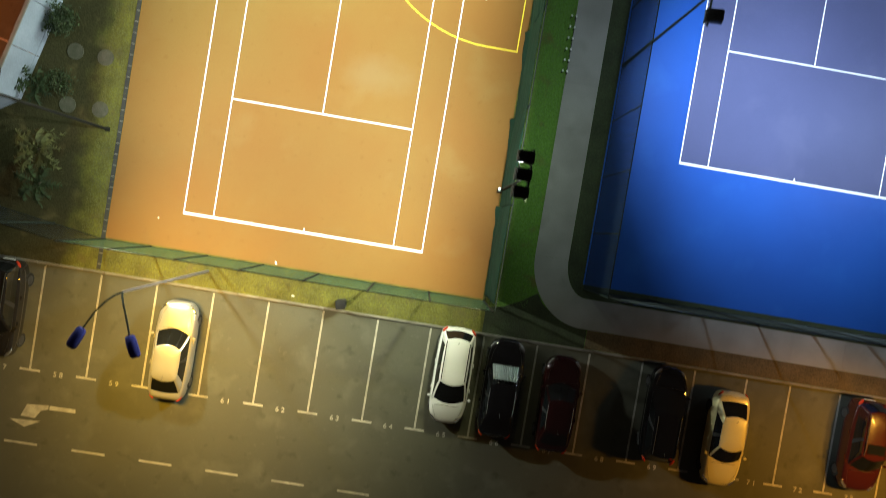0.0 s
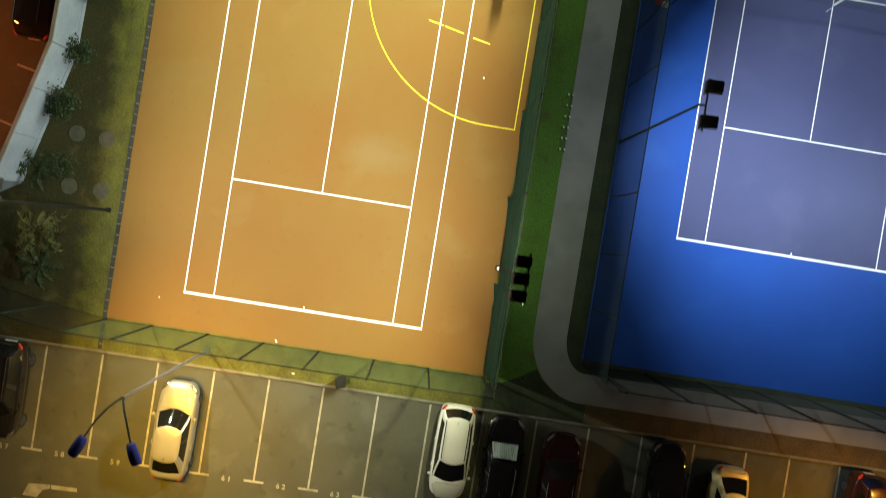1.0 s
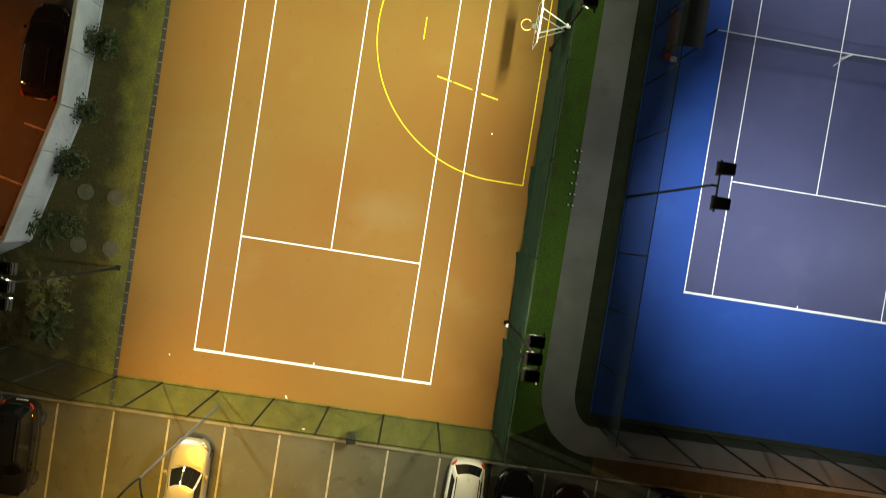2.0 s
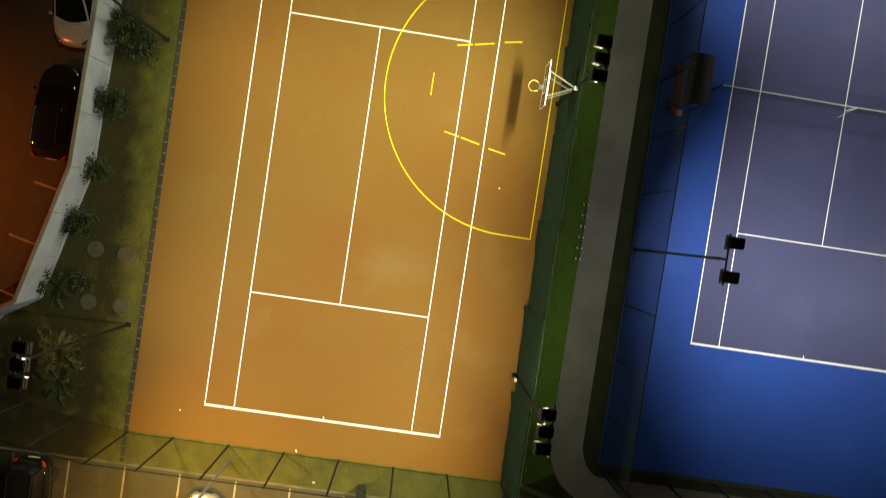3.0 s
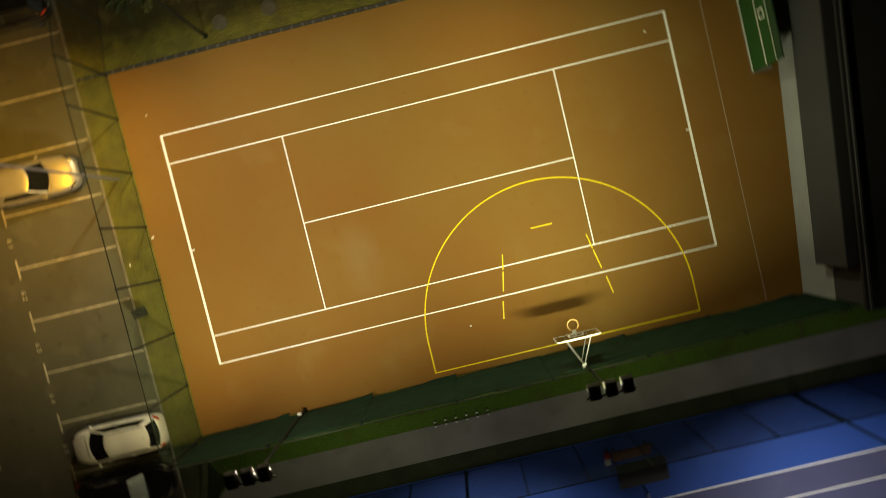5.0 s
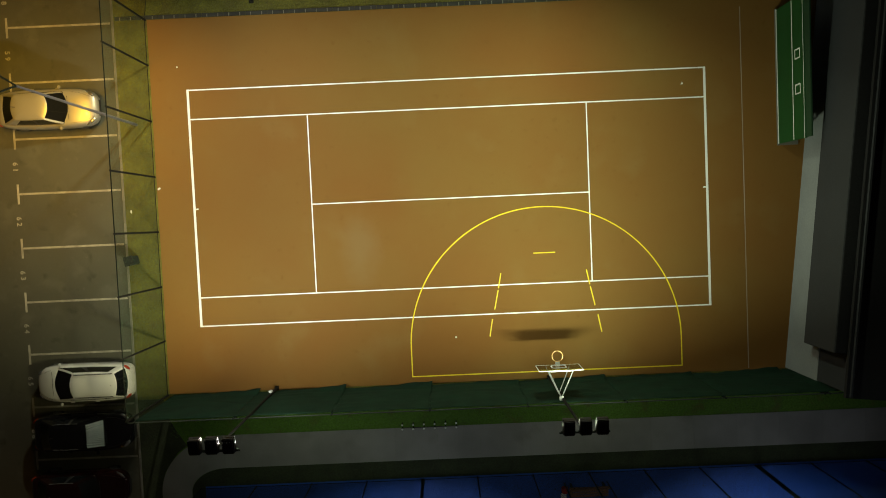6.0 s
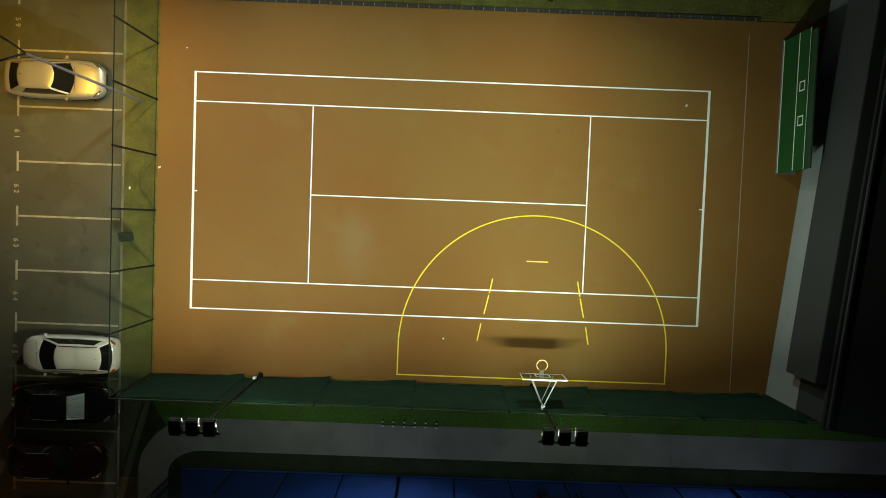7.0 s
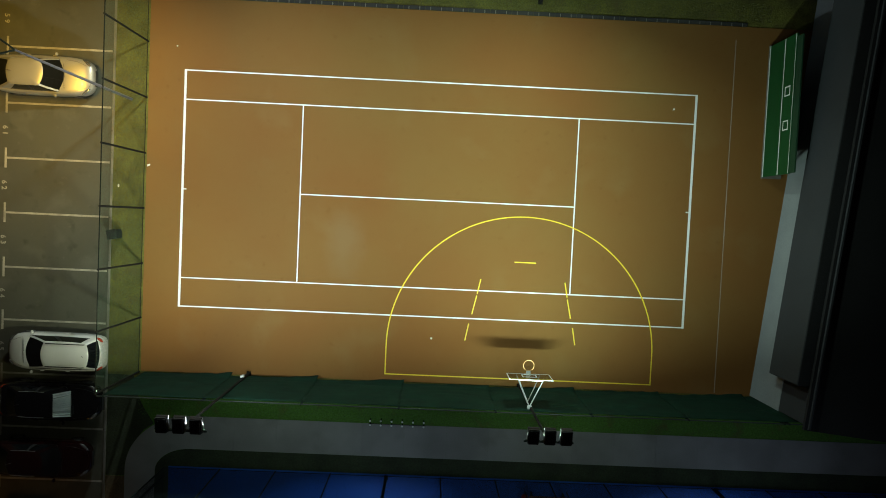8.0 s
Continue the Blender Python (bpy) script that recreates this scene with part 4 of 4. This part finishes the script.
def car(label, colour, x, y, turn, length=4.4, width=1.76, height=1.45, style="saloon", second=None, flake=0.0, sunroof=False):
    """Front points to +x before the turn."""
    black = max(colour) < 0.03
    paint = material("car_paint", colour, 0.05 if black else 0.36 if flake else 0.22, second or [c * 0.92 for c in colour], 0.8, 60, 0.4, 0.03, metal=flake, coat=1.0 if black else 0.35 if flake else 0.9)
    paint.node_tree.nodes["Principled BSDF"].inputs["Coat Roughness"].default_value = 0.02 if black else 0.06
    ob = thing("car", label, "car", pose(x, y, RZ, 0, 0, turn), "parked cars")
    h, w = length / 2, width / 2
    # stations: along, half width, top of body, height of the lower edge
    if style == "hatch":
        st = [(-1.0, 0.55, 0.62, 0.34), (-0.985, 0.74, 0.86, 0.27), (-0.94, 0.87, 0.95, 0.23), (-0.8, 0.96, 0.96, 0.2), (-0.4, 1.0, 0.95, 0.19), (0.0, 1.0, 0.94, 0.19),
              (0.35, 1.0, 0.94, 0.19), (0.55, 0.98, 0.93, 0.2), (0.72, 0.93, 0.85, 0.21), (0.84, 0.84, 0.76, 0.22), (0.92, 0.72, 0.69, 0.24), (0.97, 0.56, 0.62, 0.28), (1.0, 0.34, 0.52, 0.33)]
        cab = dict(w0=0.60, w1=0.12, r0=-0.97, r1=-0.83)
    else:
        st = [(-1.0, 0.44, 0.62, 0.36), (-0.985, 0.65, 0.84, 0.28), (-0.94, 0.81, 0.94, 0.23), (-0.78, 0.945, 0.97, 0.2), (-0.4, 1.0, 0.95, 0.19), (0.0, 1.0, 0.93, 0.19),
              (0.35, 1.0, 0.92, 0.19), (0.5, 0.99, 0.90, 0.2), (0.72, 0.955, 0.83, 0.21), (0.86, 0.86, 0.76, 0.23), (0.93, 0.74, 0.69, 0.24), (0.975, 0.57, 0.62, 0.28), (1.0, 0.36, 0.52, 0.33)]
        cab = dict(w0=0.49, w1=0.16, r0=-0.90, r1=-0.56)
        if style == "suv":
            cab = dict(w0=0.52, w1=0.20, r0=-0.97, r1=-0.84)
    rise = height / 1.45
    bm = bmesh.new()
    sections = []
    for u, f, top, low in st:
        a, t = w * f, top * rise
        half = [(a * 0.90, low), (a * 0.985, low + 0.1), (a, (low + t) / 2), (a * 0.985, t - 0.14), (a * 0.93, t - 0.04), (a * 0.80, t), (a * 0.42, t + 0.018)]
        ring = [(u * h, yy, zz) for yy, zz in half] + [(u * h, 0, t + 0.024)] + [(u * h, -yy, zz) for yy, zz in reversed(half)]
        sections.append(ring)
    loft(bm, sections)
    shell = part("body", bm, paint, ob, smooth=True)
    shell.modifiers.new("rounding", "SUBSURF").levels = 1
    shell.modifiers["rounding"].render_levels = 1
    belt = 0.93 * rise
    top = height
    xw0, xw1, xr0, xr1 = (cab[k] * h for k in ("w0", "w1", "r0", "r1"))
    yb, yt = w * (0.88 if style == "hatch" else 0.845), w * (0.70 if style == "hatch" else 0.66)
    greenhouse(ob, paint, xw0, xw1, xr0, xr1, yb, yt, belt - 0.05, top, 2 if style == "hatch" else 3)
    for s in (1, -1):
        bm = bmesh.new()
        box(bm, xw0 - 0.46, xw0 - 0.34, s * w * 0.96 + (0.0 if s > 0 else -0.15), s * w * 0.96 + (0.15 if s > 0 else 0.0), belt - 0.06, belt + 0.06)
        bmesh.ops.bevel(bm, geom=bm.edges[:], offset=0.035, segments=2, affect="EDGES")
        part("mirror", bm, paint, ob)
        if style != "saloon":
            part("roof_rail", rods(((xw1 - 0.22, s * yt * 0.84, top - 0.035), (xw1 - 0.4, s * yt * 0.85, top + 0.012), 0.02), ((xw1 - 0.4, s * yt * 0.85, top + 0.012), (xr1 + 0.3, s * yt * 0.85, top + 0.012), 0.02), ((xr1 + 0.3, s * yt * 0.85, top + 0.012), (xr1 + 0.16, s * yt * 0.84, top - 0.035), 0.02)), TRIM_BLACK, ob, "black roof rail")
        wide = lambda u: s * w * float(np.interp(u, [q[0] for q in st], [q[1] for q in st]))
        tall = lambda u: rise * float(np.interp(u, [q[0] for q in st], [q[2] for q in st]))
        part("headlight", lens((0.86 * h, wide(0.86) * 0.84, tall(0.86) - 0.045), (0.24, 0.075, 0.04), -38 * s), HEADLIGHT, ob, "clear headlight lens", smooth=True)
        part("tail_light", lens((-0.95 * h, wide(-0.95) * 0.90, tall(-0.95) - (0.15 if style == "saloon" else 0.06)), (0.17, 0.06, 0.07), 38 * s), TAILLIGHT, ob, "red tail light", smooth=True)
        for u in (0.30, -0.22):
            part("door_handle", boxed(u * h - 0.22, u * h - 0.04, s * w - 0.015, s * w + 0.022, belt - 0.18, belt - 0.14, bevel=0.008), paint, ob)
        for u in (0.62, -0.62):
            bm = bmesh.new()
            rod(bm, (u * h, s * (w - 0.24), 0.31), (u * h, s * (w - 0.04), 0.31), 0.31, n=20)
            tyre = part("wheel", bm, RUBBER, ob, "black tyre with alloy rim")
            part("rim", rods(((u * h, s * (w - 0.08), 0.31), (u * h, s * (w - 0.03), 0.31), 0.2), n=16), ALLOY, tyre)
    def along(points):
        bm = bmesh.new()
        for a, b in zip(points, points[1:]):
            rod(bm, a, b, 0.0045, n=5)
        return bm
    def over(u, across):
        return (u * h, w * across * np.interp(u, [q[0] for q in st], [q[1] for q in st]), rise * np.interp(u, [q[0] for q in st], [q[2] for q in st]) + 0.012)
    for s in (1, -1):
        part("bonnet_gap", along([over(u, s * a) for u, a in ((cab["w0"] + 0.02, 0.80), (0.7, 0.76), (0.88, 0.66))]), TRIM_BLACK, ob)
    part("bumper_gap", along([over(u, a) for u, a in ((0.86, -0.93), (0.905, -0.78), (0.94, -0.5), (0.955, -0.2), (0.955, 0.2), (0.94, 0.5), (0.905, 0.78), (0.86, 0.93))]), TRIM_BLACK, ob)
    if style == "saloon":
        part("boot_gap", along([over(-0.93, 0.7 * k / 6) for k in range(-6, 7)]), TRIM_BLACK, ob)
    if style == "saloon":
        for s in (1, -1):
            part("window_trim", rods(((xw1 - 0.3, s * yt * 0.985, top - 0.06), ((xw1 + xr1) / 2, s * yt * 1.005, top - 0.055), 0.011), (((xw1 + xr1) / 2, s * yt * 1.005, top - 0.055), (xr1 + 0.2, s * yt * 0.97, top - 0.06), 0.011)), GALV, ob, "bright trim strip over the side windows")
    if sunroof:
        part("sunroof", boxed(xw1 - 0.75, xw1 - 0.3, -0.4, 0.4, top + 0.0, top + 0.012, bevel=0.004), CAR_GLASS, ob, "dark glass sunroof")
    part("grille", boxed(h * 0.99, h * 1.003, -w * 0.4, w * 0.4, 0.36, 0.52, bevel=0.004), TRIM_BLACK, ob)
    part("number_plate", boxed(-h * 1.006, -h * 0.995, -0.25, 0.25, 0.55, 0.66), PLATE, ob)
    part("wiper", rods(((xw0 - 0.02, -0.1, belt + 0.03), (xw0 - 0.06, 0.5, belt + 0.04), 0.007), ((xw0 - 0.02, -0.6, belt + 0.03), (xw0 - 0.06, -0.02, belt + 0.04), 0.007)), TRIM_BLACK, ob)
    part("aerial", rods(((xr1 + 0.25, 0, top), (xr1 + 0.12, 0, top + 0.16), 0.012, 0.006)), TRIM_BLACK, ob)
    return ob


car("pale gold saloon parked nose to the kerb", (0.36, 0.35, 0.33), -6.05, 10.25, 0, 4.45, 1.76, 1.48, "saloon", flake=0.45)
car("white estate hatchback parked tail to the kerb", (0.80, 0.80, 0.80), -5.24, -2.22, 180, 4.42, 1.74, 1.5, "hatch")
shaded = car("black saloon with a silver pleated sunshade on its windscreen", (0.005, 0.005, 0.006), -5.42, -4.52, 0, 4.5, 1.78, 1.42, "saloon")
sunshade(shaded, 2.25, 1.42)
car("dark red saloon parked in shade", (0.016, 0.003, 0.003), -5.75, -7.2, 0, 4.4, 1.74, 1.43, "saloon")
car("black hatchback parked in shade", (0.005, 0.005, 0.006), -5.45, -12.1, 0, 4.4, 1.76, 1.47, "hatch")
# The yellow in this paint stands for the street lamp's light on silver.
car("silver saloon tinted yellow for the lamplight, tail to the kerb", (0.74, 0.66, 0.34), -6.15, -15.12, 180, 4.4, 1.76, 1.44, "saloon", flake=0.15)
car("dark red estate car with roof rails", (0.042, 0.007, 0.006), -5.45, -21.55, 180, 4.3, 1.82, 1.6, "suv", sunroof=True)
car("black estate car with roof rails", (0.016, 0.015, 0.016), -5.4, 17.95, 180, 4.4, 1.82, 1.6, "suv")
dark = car("black hatchback parked behind the white wall", (0.012, 0.012, 0.013), 12.2, 18.85, 0, 4.2, 1.74, 1.48, "hatch")
dark.location.z = 0.02
van = car("white hatchback parked behind the white wall", (0.68, 0.68, 0.66), 17.2, 18.6, 180, 4.2, 1.74, 1.5, "hatch")
van.location.z = 0.02


# ---- plants ----
def shrub(x, y, size, leaves, mat, label, seed):
    r = random.Random(seed)
    ob = thing("shrub", label, "shrub", pose(x, y, -0.03), "shrubs along the wall")
    bm = bmesh.new()
    tips = []
    for k in range(6):
        a = 2 * math.pi * k / 6 + r.uniform(-0.4, 0.4)
        tip = Vector((math.cos(a) * size * r.uniform(0.3, 0.6), math.sin(a) * size * r.uniform(0.3, 0.6), size * r.uniform(0.7, 1.2)))
        tips.append(tip)
        rod(bm, (0, 0, 0), tip * 0.5 + Vector((0, 0, 0.1)), 0.03, 0.02, n=5)
        rod(bm, tip * 0.5 + Vector((0, 0, 0.1)), tip, 0.02, 0.008, n=5)
    part("stem", bm, BARK, ob)
    verts, faces = [], []
    for k in range(leaves * 3):
        c = r.choice(tips) * r.uniform(0.45, 1.1) + Vector((r.gauss(0, 1), r.gauss(0, 1), r.gauss(0, 0.7))) * size * 0.2
        c.z = max(c.z, 0.05)
        q = Euler((r.uniform(-0.9, 0.9), r.uniform(-0.9, 0.9), r.uniform(0, 6.3))).to_matrix()
        s = size * r.uniform(0.05, 0.11)
        i = len(verts)
        verts += [c + q @ Vector(p) * s for p in ((-1, 0, 0), (0, -0.42, 0.12), (1, 0, -0.1), (0, 0.42, 0.12))]
        faces += [(i, i + 1, i + 2), (i, i + 2, i + 3)]
    me = bpy.data.meshes.new("crown")
    me.from_pydata(verts, [], faces)
    me.materials.append(mat)
    crown = new("crown", me)
    crown.parent = ob


def palm(x, y, size, fronds, mat, label, seed):
    r = random.Random(seed)
    ob = thing("palm", label, "palm", pose(x, y, -0.03), "young palms on the grass")
    part("trunk", rods(((0, 0, 0), (0.03, 0, size * 0.4), 0.08, 0.06)), BARK, ob)
    for k in range(fronds):
        a = 2 * math.pi * k / fronds + r.uniform(-0.25, 0.25)
        reach, lift = size * r.uniform(0.6, 0.95), r.uniform(0.25, 0.55) * size
        verts, faces = [], []
        for i in range(13):
            u = i / 12
            p = Vector((reach * u, 0, size * 0.4 + lift * math.sin(u * 2.4) * 0.9 - 0.15 * size * u * u))
            half = size * 0.24 * math.sin(math.pi * min(1, u * 0.95 + 0.05)) ** 0.6
            for s in (-1, 1):
                if r.random() < 0.15:
                    continue
                i0 = len(verts)
                verts += [p, p + Vector((0.10 * size, 0, 0)), p + Vector((r.uniform(0.06, 0.18) * size, s * half * r.uniform(0.6, 1.1), -r.uniform(0.0, 0.12) * size))]
                faces.append((i0, i0 + 1, i0 + 2))
        me = bpy.data.meshes.new("frond")
        turn = Matrix.Rotation(a, 3, "Z")
        me.from_pydata([turn @ v for v in verts], [], faces)
        me.materials.append(mat)
        f = new("frond", me)
        f.parent = ob


shrub(15.7, 15.9, 1.1, 500, LEAF, "dark bushy shrub on the grass", 1)
shrub(16.6, 16.5, 0.9, 350, LEAF, "dark bushy shrub near the wall", 2)
shrub(12.9, 16.5, 1.0, 450, LEAF, "dark bushy shrub close to the white wall", 3)
shrub(9.9, 16.9, 0.8, 300, LEAF, "small dark shrub close to the white wall", 4)
shrub(7.5, 17.2, 0.9, 450, LEAF, "dark leafy shrub against the white wall", 5)
shrub(4.8, 16.9, 0.7, 260, LEAF, "small dark shrub on the grass", 6)
palm(1.75, 17.4, 1.35, 13, PALM_LEAF, "young palm with fronds coloured as lit yellow", 7)
palm(0.3, 17.2, 1.2, 9, LEAF, "young dark green palm", 8)
palm(4.5, 17.9, 1.1, 9, LEAF, "young dark palm beside the wall", 9)

# mown grass tufts
def tufts(label, spans, count, seed, mat):
    r = random.Random(seed)
    verts, faces = [], []
    area = [(b - a) * (d - c) for a, b, c, d in spans]
    for k in range(count):
        a, b, c, d = r.choices(spans, area)[0]
        p = Vector((r.uniform(a, b), r.uniform(c, d), -0.022))
        for j in range(3):
            t = r.uniform(0, 6.3)
            s = r.uniform(0.02, 0.045)
            side, tip = Vector((math.cos(t), math.sin(t), 0)) * s * 0.5, Vector((math.cos(t + 1.5), math.sin(t + 1.5), 0)) * s * 1.2
            i = len(verts)
            verts += [p - side, p + side, p + tip + Vector((0, 0, s * 0.6))]
            faces.append((i, i + 1, i + 2))
    me = bpy.data.meshes.new("grass")
    me.from_pydata(verts, [], faces)
    me.materials.append(mat)
    tagged(new("grass", me), label, "grass", kind="stuff")


tufts("short dry grass tufts beside the court", [(-3.1, -1.75, -3.0, 14.1), (-1.5, 27, 14.45, 15.3)], 13000, 3, BLADES)
tufts("short green turf beside the footpath", [(-1.7, 27, -5.13, -3.3)], 12500, 4, TURF)
# These blades carry the fence strip's shade in their colour.
tufts("grass coloured as shaded under the blue court fence", [(0.8, 34, -7.5, -6.75), (-0.8, -0.22, -25.6, -8.0)], 9000, 6, SHADE_GRASS)
